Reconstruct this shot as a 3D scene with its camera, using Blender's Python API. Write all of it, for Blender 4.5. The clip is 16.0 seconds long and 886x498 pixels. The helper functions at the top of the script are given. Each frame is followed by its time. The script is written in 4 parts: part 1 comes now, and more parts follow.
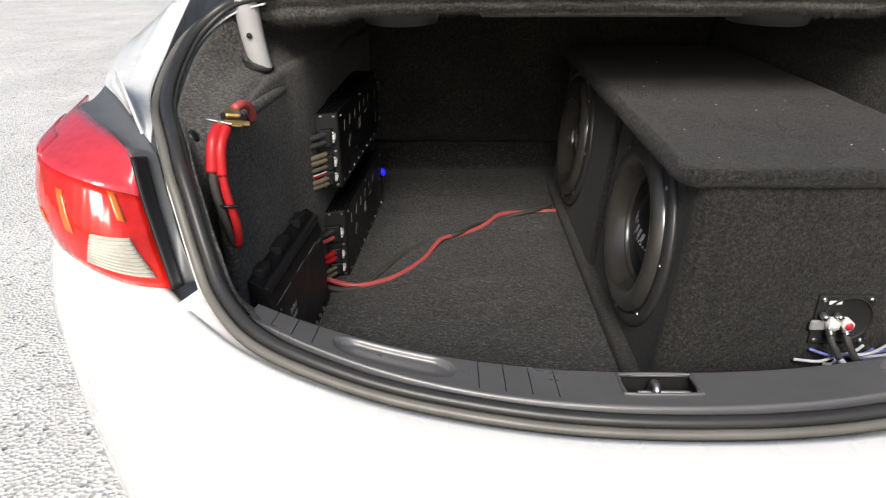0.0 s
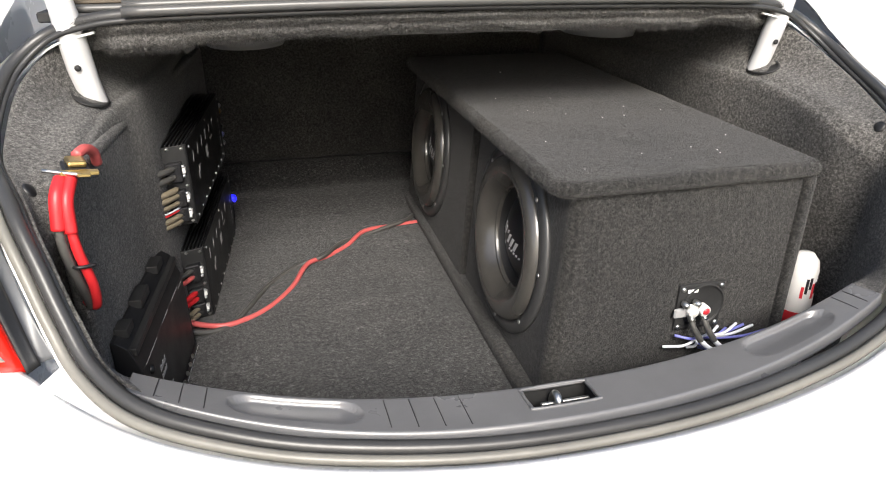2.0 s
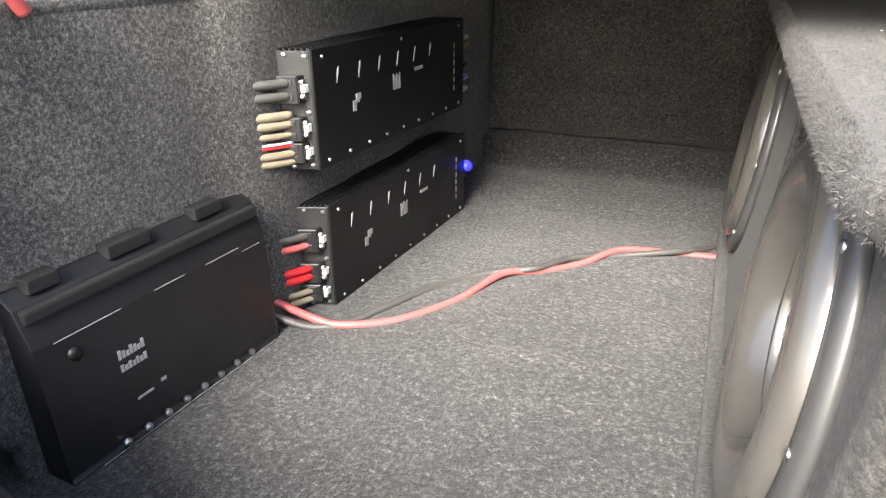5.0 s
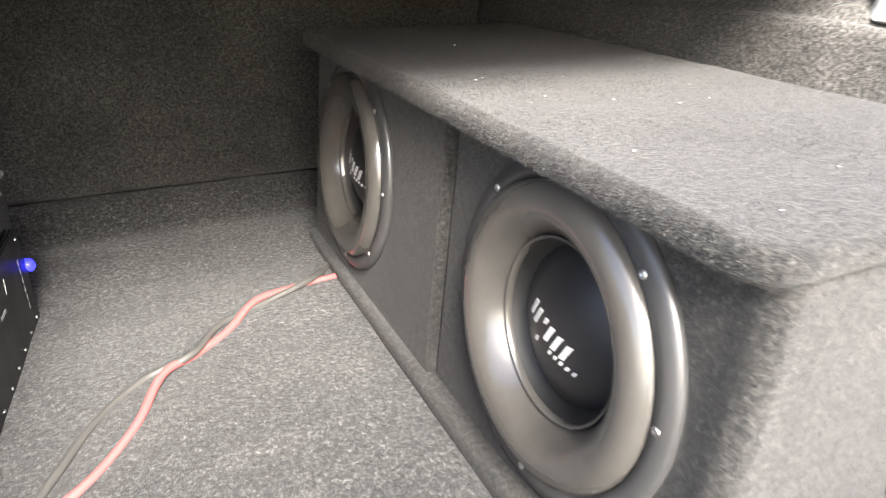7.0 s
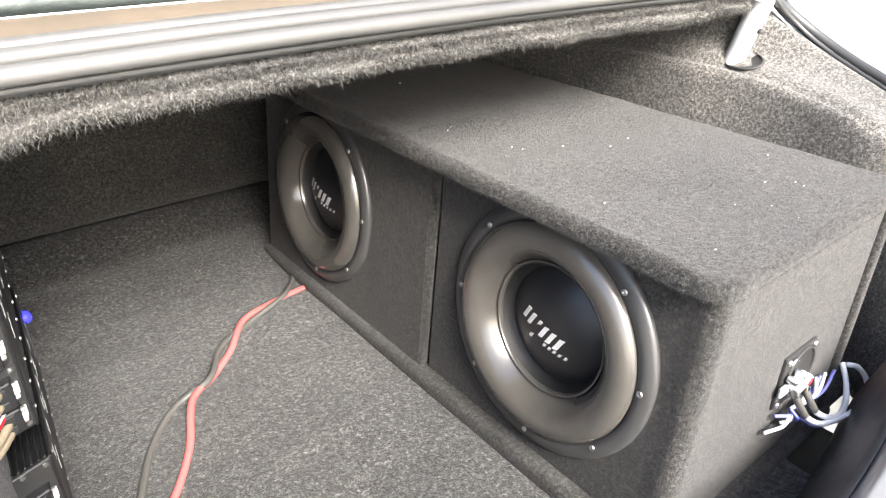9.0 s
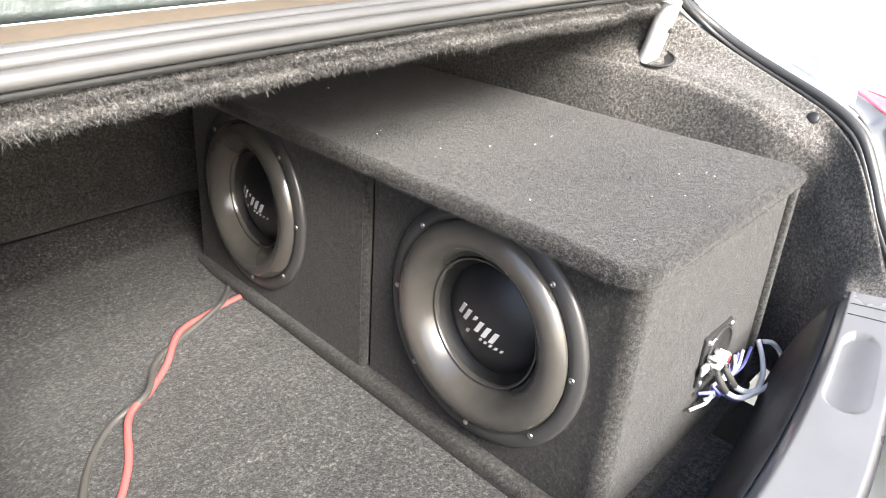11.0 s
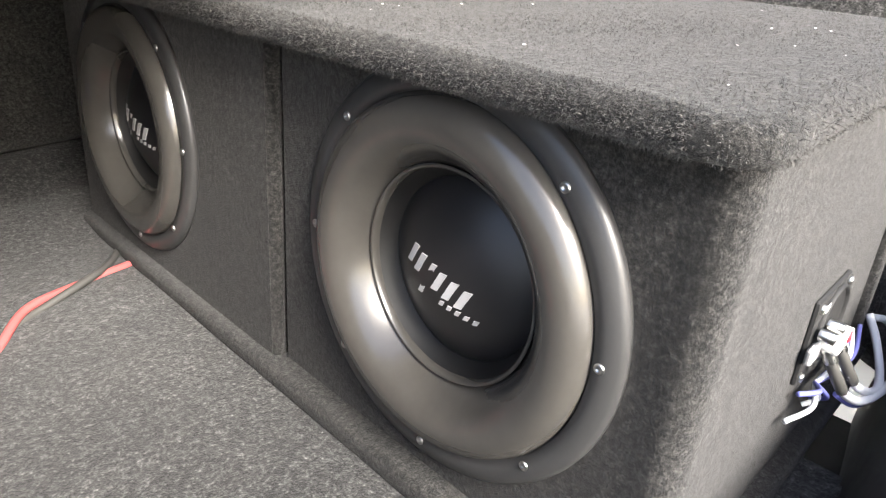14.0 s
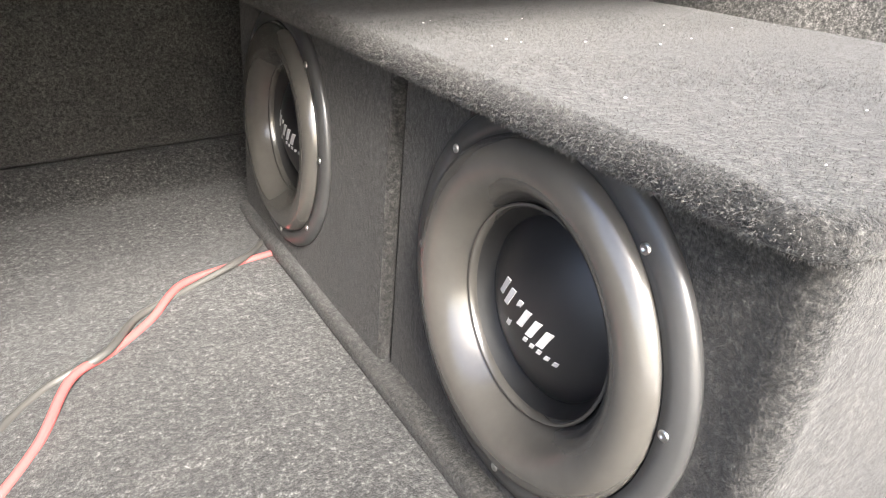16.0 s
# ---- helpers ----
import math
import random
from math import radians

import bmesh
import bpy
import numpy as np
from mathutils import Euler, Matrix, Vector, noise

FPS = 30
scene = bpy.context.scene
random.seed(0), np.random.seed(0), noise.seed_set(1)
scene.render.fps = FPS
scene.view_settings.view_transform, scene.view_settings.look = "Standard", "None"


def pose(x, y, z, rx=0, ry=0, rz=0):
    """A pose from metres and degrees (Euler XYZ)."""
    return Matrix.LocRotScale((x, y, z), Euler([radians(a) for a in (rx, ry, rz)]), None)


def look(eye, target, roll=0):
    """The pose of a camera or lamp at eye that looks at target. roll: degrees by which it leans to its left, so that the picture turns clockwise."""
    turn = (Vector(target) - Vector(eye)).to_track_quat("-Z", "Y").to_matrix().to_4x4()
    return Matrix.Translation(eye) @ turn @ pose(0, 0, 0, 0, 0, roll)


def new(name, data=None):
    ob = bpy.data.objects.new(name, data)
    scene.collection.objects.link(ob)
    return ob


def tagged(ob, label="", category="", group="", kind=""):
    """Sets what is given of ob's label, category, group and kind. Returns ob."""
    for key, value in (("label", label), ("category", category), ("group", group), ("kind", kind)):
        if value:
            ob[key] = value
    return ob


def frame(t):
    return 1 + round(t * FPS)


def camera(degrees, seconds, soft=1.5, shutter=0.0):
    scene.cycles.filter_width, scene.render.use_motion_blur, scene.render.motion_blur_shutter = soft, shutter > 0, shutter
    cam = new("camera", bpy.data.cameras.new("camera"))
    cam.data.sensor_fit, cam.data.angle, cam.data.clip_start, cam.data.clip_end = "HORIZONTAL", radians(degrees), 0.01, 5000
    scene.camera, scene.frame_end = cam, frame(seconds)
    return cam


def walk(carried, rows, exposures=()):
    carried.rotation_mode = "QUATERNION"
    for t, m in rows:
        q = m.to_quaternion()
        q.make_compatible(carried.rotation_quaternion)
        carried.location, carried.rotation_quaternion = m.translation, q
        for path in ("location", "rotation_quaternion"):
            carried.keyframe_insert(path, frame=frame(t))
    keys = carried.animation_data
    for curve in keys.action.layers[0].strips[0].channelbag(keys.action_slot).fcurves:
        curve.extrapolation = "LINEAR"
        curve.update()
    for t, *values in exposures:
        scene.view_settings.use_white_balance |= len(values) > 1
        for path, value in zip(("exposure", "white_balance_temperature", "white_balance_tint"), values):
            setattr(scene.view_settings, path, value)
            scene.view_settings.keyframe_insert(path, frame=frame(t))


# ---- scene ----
cam = camera(67.3, 16.0, soft=1.1, shutter=0.25)
PATH = [
    (0, (-0.2617, -0.7215, 0.656), (-0.2747, 1.088, -0.196), -0.1),
    (0.5, (-0.2739, -0.7078, 0.668), (-0.135, 1.0972, -0.181), 0.1),
    (1, (-0.2991, -0.6924, 0.679), (0.0565, 1.0825, -0.172), 0.2),
    (1.5, (-0.3081, -0.6919, 0.683), (0.1149, 1.0703, -0.164), 0.2),
    (2, (-0.3166, -0.6824, 0.682), (0.138, 1.071, -0.166), 0.2),
    (2.5, (-0.312, -0.6546, 0.677), (0.1533, 1.0931, -0.178), 0.1),
    (3, (-0.2041, -0.5154, 0.647), (0.1363, 1.2563, -0.216), -0.1),
    (3.5, (-0.0887, -0.3145, 0.599), (-0.0397, 1.4925, -0.256), 0.6),
    (3.7, (-0.0716, -0.2604, 0.576), (-0.2212, 1.5438, -0.274), 0.6),
    (5.8, (-0.0027, -0.084, 0.444), (-0.7361, 1.5775, -0.394), -0.5),
    (6, (-0.0476, -0.0454, 0.453), (-0.5602, 1.6789, -0.421), -0.3),
    (6.5, (-0.1914, -0.0384, 0.476), (0.2249, 1.7301, -0.361), 0.7),
    (7, (-0.2564, -0.1259, 0.536), (0.5254, 1.516, -0.295), 0.6),
    (7.5, (-0.3605, -0.2673, 0.568), (0.5839, 1.2894, -0.259), 0.9),
    (8, (-0.4492, -0.2423, 0.595), (0.5345, 1.2832, -0.244), 1.2),
    (8.5, (-0.4929, -0.1627, 0.616), (0.5854, 1.2993, -0.221), 0.8),
    (9, (-0.4759, -0.1467, 0.694), (0.6411, 1.2201, -0.247), 0.8),
    (9.5, (-0.4806, -0.1584, 0.717), (0.6917, 1.1582, -0.228), 0.8),
    (10, (-0.4758, -0.1617, 0.71), (0.7347, 1.1207, -0.232), 0.8),
    (12.5, (-0.4881, -0.167, 0.696), (0.791, 1.0535, -0.238), 0.8),
    (13, (-0.4573, -0.1367, 0.637), (0.832, 1.0702, -0.302), 0.7),
    (13.5, (-0.3255, -0.089, 0.55), (0.9665, 1.1108, -0.394), 0.7),
    (14, (-0.2569, -0.0097, 0.47), (1.0078, 1.2397, -0.448), 1.1),
    (14.5, (-0.2595, -0.0195, 0.474), (0.8484, 1.3628, -0.454), 0.5),
    (15, (-0.2356, -0.0229, 0.487), (0.7598, 1.4448, -0.437), 0.9),
    (15.5, (-0.2251, -0.0305, 0.495), (0.7154, 1.4734, -0.428), 0.8),
    (16, (-0.2244, -0.0375, 0.502), (0.6907, 1.4798, -0.425), 0.8),
]
EXPOSURES = [(0.0, 0.23), (1.0, 0.5), (1.5, 0.9), (2.0, 1.15), (2.5, 1.4), (3.0, 2.1), (3.5, 2.85), (6.0, 2.95), (6.5, 3.1), (7.0, 3.2), (7.5, 3.08), (9.0, 2.9), (10.0, 2.75), (12.5, 2.7), (13.5, 2.7), (14.5, 2.57), (15.0, 3.1), (16.0, 3.15)]
walk(cam, [(t, look(eye, target, roll)) for t, eye, target, roll in PATH], EXPOSURES)

# ---- world and sun: bright hazy daylight from behind the car ----
SUN_ELEV, SUN_AZ = 39.0, 186.0
world = bpy.data.worlds.new("world")
scene.world = world
world.use_nodes = True
wn = world.node_tree.nodes
sky = wn.new("ShaderNodeTexSky")
sky.sky_type, sky.sun_disc = "NISHITA", False
sky.sun_elevation, sky.sun_rotation = radians(SUN_ELEV), radians(SUN_AZ)
sky.air_density, sky.dust_density, sky.ozone_density = 1.0, 4.0, 1.0
wn["Background"].inputs["Strength"].default_value = 0.10
world.node_tree.links.new(sky.outputs["Color"], wn["Background"].inputs["Color"])
sun_data = bpy.data.lights.new("sun", "SUN")
sun_data.energy, sun_data.angle, sun_data.color = 2.8, radians(26), (1.0, 0.965, 0.91)
sun_ob = new("sun", sun_data)
az, el = radians(SUN_AZ), radians(SUN_ELEV)
SUN_DIR = Vector((math.sin(az) * math.cos(el), math.cos(az) * math.cos(el), math.sin(el)))
sun_ob.matrix_world = look(SUN_DIR * 20, (0, 0, 0))


# ---- materials ----
def material(name, color, rough=0.6, metal=0.0, spec=0.5, coat=0.0):
    m = bpy.data.materials.new(name)
    m.use_nodes = True
    b = m.node_tree.nodes["Principled BSDF"]
    b.inputs["Base Color"].default_value = (*color, 1)
    b.inputs["Roughness"].default_value = rough
    b.inputs["Metallic"].default_value = metal
    b.inputs["Specular IOR Level"].default_value = spec
    b.inputs["Coat Weight"].default_value = coat
    return m, m.node_tree.nodes, m.node_tree.links, b


def noise_tex(n, l, scale, detail=4.0, rough=0.6):
    c = n.new("ShaderNodeTexCoord")
    t = n.new("ShaderNodeTexNoise")
    t.inputs["Scale"].default_value, t.inputs["Detail"].default_value, t.inputs["Roughness"].default_value = scale, detail, rough
    l.new(c.outputs["Object"], t.inputs["Vector"])
    return t


def ramp(n, l, src, stops):
    r = n.new("ShaderNodeValToRGB")
    els = r.color_ramp.elements
    while len(els) < len(stops):
        els.new(0.5)
    for e, (p, c) in zip(els, stops):
        e.position, e.color = p, (*c, 1)
    l.new(src, r.inputs["Fac"])
    return r


def mix(n, l, a, b, fac, mode="MULTIPLY"):
    x = n.new("ShaderNodeMix")
    x.data_type, x.blend_type = "RGBA", mode
    if isinstance(fac, float):
        x.inputs[0].default_value = fac
    else:
        l.new(fac, x.inputs[0])
    l.new(a, x.inputs[6])
    l.new(b, x.inputs[7])
    return x.outputs[2]


def bump(n, l, b, height, strength, dist):
    k = n.new("ShaderNodeBump")
    k.inputs["Strength"].default_value, k.inputs["Distance"].default_value = strength, dist
    l.new(height, k.inputs["Height"])
    l.new(k.outputs["Normal"], b.inputs["Normal"])


def carpet(name, dark, mid, light, fleck, pile=0.9, size=1.0, patch=0.3, scuffs=False):
    """Felted carpet: salt and pepper fibres, pale flecks, broad uneven wear."""
    m, n, l, b = material(name, mid, 1.0, spec=0.1)
    fine = noise_tex(n, l, 430.0 / size, 4.0, 0.72)
    coarse = noise_tex(n, l, 170.0 / size, 3.0, 0.7)
    both_grains = n.new("ShaderNodeMix")
    both_grains.inputs[0].default_value = 0.48
    l.new(fine.outputs["Fac"], both_grains.inputs[2])
    l.new(coarse.outputs["Fac"], both_grains.inputs[3])
    base = ramp(n, l, both_grains.outputs[0], [(0.40, dark), (0.50, mid), (0.585, light), (0.675, fleck)])
    clump = noise_tex(n, l, 130.0 / size, 3.0, 0.6)
    tone = ramp(n, l, clump.outputs["Fac"], [(0.35, [1 - patch] * 3), (0.65, [1 + patch] * 3)])
    broad = noise_tex(n, l, 6.0, 4.0, 0.6)
    wear = ramp(n, l, broad.outputs["Fac"], [(0.3, (0.75, 0.75, 0.75)), (0.7, (1.2, 1.18, 1.15))])
    both_ = mix(n, l, base.outputs["Color"], tone.outputs["Color"], 1.0)
    tint = mix(n, l, both_, wear.outputs["Color"], 1.0)
    if scuffs:
        # pale brushed streaks lying across the carpet
        tc, mp = n.new("ShaderNodeTexCoord"), n.new("ShaderNodeMapping")
        mp.inputs["Scale"].default_value = (3.0, 20.0, 10.0)
        mp.inputs["Rotation"].default_value = (0, 0, 0.12)
        st = n.new("ShaderNodeTexNoise")
        st.inputs["Scale"].default_value, st.inputs["Detail"].default_value, st.inputs["Roughness"].default_value = 1.0, 5.0, 0.65
        l.new(tc.outputs["Object"], mp.inputs["Vector"])
        l.new(mp.outputs["Vector"], st.inputs["Vector"])
        sr = ramp(n, l, st.outputs["Fac"], [(0.36, (0.90, 0.90, 0.90)), (0.52, (1.0, 1.0, 1.0)), (0.68, (1.32, 1.31, 1.29))])
        tint = mix(n, l, tint, sr.outputs["Color"], 1.0)
    l.new(tint, b.inputs["Base Color"])
    b.inputs["Sheen Weight"].default_value = 0.12
    b.inputs["Sheen Roughness"].default_value = 0.6
    bump(n, l, b, both_grains.outputs[0], pile, 0.005 * size)
    return m


def grained(name, color, rough, vary=0.25, scale=90.0, depth=0.15, metal=0.0, spec=0.5, coat=0.0):
    """A moulded or painted surface with a fine grain, smudges and uneven gloss."""
    m, n, l, b = material(name, color, rough, metal, spec, coat)
    smudge = noise_tex(n, l, 7.0, 5.0, 0.65)
    lo, hi = [c * (1 - vary) for c in color], [min(1, c * (1 + vary)) for c in color]
    r = ramp(n, l, smudge.outputs["Fac"], [(0.3, lo), (0.7, hi)])
    l.new(r.outputs["Color"], b.inputs["Base Color"])
    rr = ramp(n, l, smudge.outputs["Fac"], [(0.3, [min(1, rough * 1.2)] * 3), (0.7, [rough * 0.8] * 3)])
    l.new(rr.outputs["Color"], b.inputs["Roughness"])
    if depth:
        g = noise_tex(n, l, scale, 3.0, 0.6)
        bump(n, l, b, g.outputs["Fac"], depth, 0.001)
    return m


CARPET = carpet("trunk_carpet", (0.00622, 0.00622, 0.00622), (0.0218, 0.0218, 0.0218), (0.0622, 0.0622, 0.0612), (0.168, 0.168, 0.163), 0.9, 1.0, 0.3, True)
LINER = carpet("liner_felt", (0.0213, 0.0206, 0.0199), (0.067, 0.0648, 0.0618), (0.155, 0.15, 0.144), (0.236, 0.23, 0.221), 0.9, 0.75, 0.08)
BOXFELT = carpet("box_felt", (0.0051, 0.0050, 0.0048), (0.0170, 0.0164, 0.0156), (0.0415, 0.0398, 0.0376), (0.080, 0.078, 0.0735), 0.8, 0.9, 0.12)
SEATFELT = carpet("seat_back_felt", (0.0148, 0.0148, 0.0142), (0.043, 0.0432, 0.0412), (0.080, 0.080, 0.077), (0.10, 0.10, 0.098), 0.6, 0.9, 0.10)
# box felt made paler so that self-shadowed fibres look lit
LITNAP = carpet("lit_felt_fibre", (0.03, 0.029, 0.028), (0.055, 0.054, 0.052), (0.10, 0.098, 0.094), (0.16, 0.157, 0.15), 0.2, 0.9, 0.12)
FOIL = grained("foil_damping_mat", (0.052, 0.062, 0.060), 0.42, 0.4, 120, 0.7, metal=0.7)
PAINT = grained("white_pearl_paint", (0.80, 0.80, 0.79), 0.28, 0.03, 60, 0.0, coat=0.6)
HINGE = grained("hinge_paint", (0.55, 0.55, 0.55), 0.4, 0.06, 60, 0.05)
TRIM = grained("grey_moulded_plastic", (0.135, 0.135, 0.138), 0.30, 0.12, 900, 0.10, spec=0.8)
# sill plastic darkened in colour for the shaded inner face and grooves
SILLSHADE = grained("scuffed_shaded_plastic", (0.022, 0.022, 0.023), 0.55, 0.3, 500, 0.3)
RUBBER = grained("weatherstrip_rubber", (0.035, 0.035, 0.035), 0.36, 0.25, 200, 0.15)
SEALGREY = grained("dusty_seal_rubber", (0.15, 0.145, 0.128), 0.42, 0.25, 120, 0.2)
BLACK = grained("black_plastic", (0.010, 0.010, 0.011), 0.45, 0.3, 400, 0.15)
# near-black for steel and plastic, and for shade painted into holes and slots
VOIDBLACK = grained("near_black_and_shade", (0.012, 0.012, 0.012), 0.7, 0.3, 100, 0.1)
AMPMETAL = grained("black_anodised_aluminium", (0.008, 0.008, 0.0085), 0.42, 0.2, 700, 0.12, spec=0.35)
PLATE = grained("dark_grey_end_plate", (0.026, 0.026, 0.026), 0.45, 0.15, 500, 0.12, metal=0.3)
STEEL = grained("bright_zinc", (0.62, 0.62, 0.60), 0.32, 0.2, 150, 0.1, metal=1.0)
BRASS = grained("brass_contact", (0.55, 0.40, 0.16), 0.35, 0.2, 150, 0.1, metal=1.0)
SURROUND = grained("rubber_surround", (0.058, 0.055, 0.050), 0.21, 0.22, 260, 0.06, spec=0.9)
BASKET = grained("basket_black", (0.045, 0.045, 0.045), 0.34, 0.2, 300, 0.12)
CONE = grained("black_cone", (0.008, 0.008, 0.008), 0.6, 0.25, 400, 0.08)
CAP = grained("satin_dust_cap", (0.012, 0.012, 0.013), 0.46, 0.15, 500, 0.04, spec=0.7)
SILVERPRINT = grained("silver_print", (0.50, 0.50, 0.50), 0.4, 0.08, 100, 0.0)
WHITE = grained("white_print", (0.75, 0.75, 0.75), 0.5, 0.05, 100, 0.0)
# pale fibre for dust and for light painted on the carpet crest
LITDUST = grained("lit_dust_fibre", (0.20, 0.195, 0.18), 0.95, 0.3, 60, 0.0)
# pale grey for print, small fittings and painted glare
PALEGREY = grained("pale_grey", (0.30, 0.30, 0.30), 0.5, 0.05, 100, 0.0)
REDCABLE = grained("red_cable_jacket", (0.50, 0.018, 0.022), 0.42, 0.15, 60, 0.1)
# red jacket with its overexposed paleness put into the colour
PINKCABLE = grained("washed_out_red_jacket", (0.47, 0.092, 0.088), 0.38, 0.15, 60, 0.1)
BLACKCABLE = grained("charcoal_cable_jacket", (0.060, 0.058, 0.054), 0.45, 0.2, 60, 0.1)
TANCABLE = grained("dusty_cable_jacket", (0.20, 0.168, 0.115), 0.5, 0.2, 60, 0.1)
WHITEWIRE = grained("white_wire_jacket", (0.70, 0.71, 0.74), 0.4, 0.08, 60, 0.05)
BLUEWIRE = grained("blue_wire_jacket", (0.16, 0.17, 0.48), 0.4, 0.15, 60, 0.05)
RIBGREY = grained("grey_gutter_paint", (0.070, 0.069, 0.067), 0.35, 0.2, 80, 0.1)
GUTTER = grained("dusty_primer", (0.075, 0.058, 0.040), 0.7, 0.25, 40, 0.2)
LABELRED = grained("red_label", (0.60, 0.03, 0.04), 0.4, 0.1, 60, 0.0)
LABELWHITE = grained("white_label", (0.74, 0.73, 0.70), 0.45, 0.05, 60, 0.0)
# pocket grey: a dark reflection on the body put into the colour
LAMPGREY = grained("grey_pocket_reflection", (0.12, 0.125, 0.132), 0.35, 0.12, 300, 0.1)


def lens_material(name, color, rough):
    m, n, l, b = material(name, color, rough, spec=0.6, coat=0.6)
    w = n.new("ShaderNodeTexWave")
    w.inputs["Scale"].default_value, w.inputs["Distortion"].default_value = 30.0, 0.4
    c = n.new("ShaderNodeTexCoord")
    l.new(c.outputs["Object"], w.inputs["Vector"])
    smudge = noise_tex(n, l, 14.0, 4.0, 0.6)
    r = ramp(n, l, smudge.outputs["Fac"], [(0.35, [c * 0.75 for c in color]), (0.65, [min(1, c * 1.15) for c in color])])
    l.new(r.outputs["Color"], b.inputs["Base Color"])
    bump(n, l, b, w.outputs["Fac"], 0.12, 0.002)
    return m


REDLENS = lens_material("red_lens", (0.72, 0.018, 0.010), 0.12)
PINKLENS = lens_material("pale_red_lens", (0.70, 0.05, 0.07), 0.2)
AMBERGLINT = lens_material("amber_glint", (0.80, 0.17, 0.02), 0.15)
CLEARLENS = lens_material("clear_ribbed_lens", (0.62, 0.60, 0.52), 0.2)
def ground_material():
    m, n, l, b = material("pale_chip_asphalt", (0.3, 0.3, 0.3), 0.95, spec=0.2)
    c = n.new("ShaderNodeTexCoord")
    v = n.new("ShaderNodeTexVoronoi")
    v.inputs["Scale"].default_value = 75.0
    l.new(c.outputs["Object"], v.inputs["Vector"])
    chips = ramp(n, l, v.outputs["Color"], [(0.08, (0.24, 0.235, 0.23)), (0.20, (0.70, 0.69, 0.67)), (0.8, (0.88, 0.87, 0.84))])
    broad = noise_tex(n, l, 1.3, 6.0, 0.65)
    wear = ramp(n, l, broad.outputs["Fac"], [(0.3, (0.86, 0.86, 0.86)), (0.7, (1.1, 1.1, 1.1))])
    l.new(mix(n, l, chips.outputs["Color"], wear.outputs["Color"], 1.0), b.inputs["Base Color"])
    bump(n, l, b, v.outputs["Distance"], 0.9, 0.008)
    return m


GROUND = ground_material()
GRASS = grained("mown_grass", (0.24, 0.25, 0.09), 0.9, 0.35, 120, 0.8)


# ---- mesh helpers ----
def part(name, bm, mat, parent=None, label="", smooth=True):
    me = bpy.data.meshes.new(name)
    bmesh.ops.recalc_face_normals(bm, faces=bm.faces)
    for f in bm.faces:
        f.smooth = smooth
    bm.to_mesh(me)
    bm.free()
    me.materials.append(mat)
    ob = new(name, me)
    ob.parent = parent
    if label:
        ob["label"] = label
    return ob


def thing(name, label, category, group="", kind=""):
    ob = new(name)
    ob.empty_display_size = 0.05
    return tagged(ob, label, category, group, kind)


def rbox(x0, x1, y0, y1, z0, z1, r=0.004, seg=2, m=None, bm=None):
    """A box with rounded edges, added to bm."""
    bm = bm or bmesh.new()
    res = bmesh.ops.create_cube(bm, size=1.0)
    bmesh.ops.scale(bm, vec=(x1 - x0, y1 - y0, z1 - z0), verts=res["verts"])
    bmesh.ops.translate(bm, vec=((x0 + x1) / 2, (y0 + y1) / 2, (z0 + z1) / 2), verts=res["verts"])
    vs = res["verts"]
    if r:
        es = list({e for v in vs for e in v.link_edges})
        out = bmesh.ops.bevel(bm, geom=es, offset=r, segments=seg, profile=0.6, affect="EDGES", clamp_overlap=True)
        vs = list({v for f in out["faces"] for v in f.verts} | {v for v in vs if v.is_valid})
    if m is not None:
        bmesh.ops.transform(bm, matrix=m, verts=[v for v in vs if v.is_valid])
    return bm


def grid(f, nu, nv, wrap=False, bm=None):
    bm = bm or bmesh.new()
    rows = [[bm.verts.new(f(i / nu, j / nv)) for j in range(nv + 1)] for i in range(nu if wrap else nu + 1)]
    for i in range(nu):
        a, b = rows[i], rows[(i + 1) % len(rows)]
        for j in range(nv):
            bm.faces.new((a[j], b[j], b[j + 1], a[j + 1]))
    return bm


def thick(bm, t):
    bmesh.ops.recalc_face_normals(bm, faces=bm.faces)
    bmesh.ops.solidify(bm, geom=bm.faces[:], thickness=t)
    return bm


def lathe(profile, n=48, m=None, bm=None):
    bm = bm or bmesh.new()
    rows = []
    for i in range(n):
        a = 2 * math.pi * i / n
        rows.append([bm.verts.new((r * math.cos(a), r * math.sin(a), h)) for r, h in profile])
    for i in range(n):
        a, b = rows[i], rows[(i + 1) % n]
        for j in range(len(profile) - 1):
            bm.faces.new((a[j], b[j], b[j + 1], a[j + 1]))
    bmesh.ops.remove_doubles(bm, verts=[v for r in rows for v in r], dist=1e-6)
    if m is not None:
        bmesh.ops.transform(bm, matrix=m, verts=[v for r in rows for v in r if v.is_valid])
    return bm


def spline(pts, n, closed=False):
    """n + 1 points of a Catmull-Rom curve through pts."""
    P = [Vector(p) for p in pts]
    k = len(P) if closed else len(P) - 1
    out = []
    for i in range(n + 1):
        s = k * i / n
        j = min(int(s), k - 1)
        f = s - j
        if closed:
            a, b, c, d = (P[(j + o) % len(P)] for o in (-1, 0, 1, 2))
        else:
            b, c = P[j], P[j + 1]
            a = P[j - 1] if j else b * 2 - c
            d = P[j + 2] if j + 2 < len(P) else c * 2 - b
        out.append(0.5 * ((2 * b) + (c - a) * f + (2 * a - 5 * b + 4 * c - d) * f * f + (3 * b - a - 3 * c + d) * f ** 3))
    return out


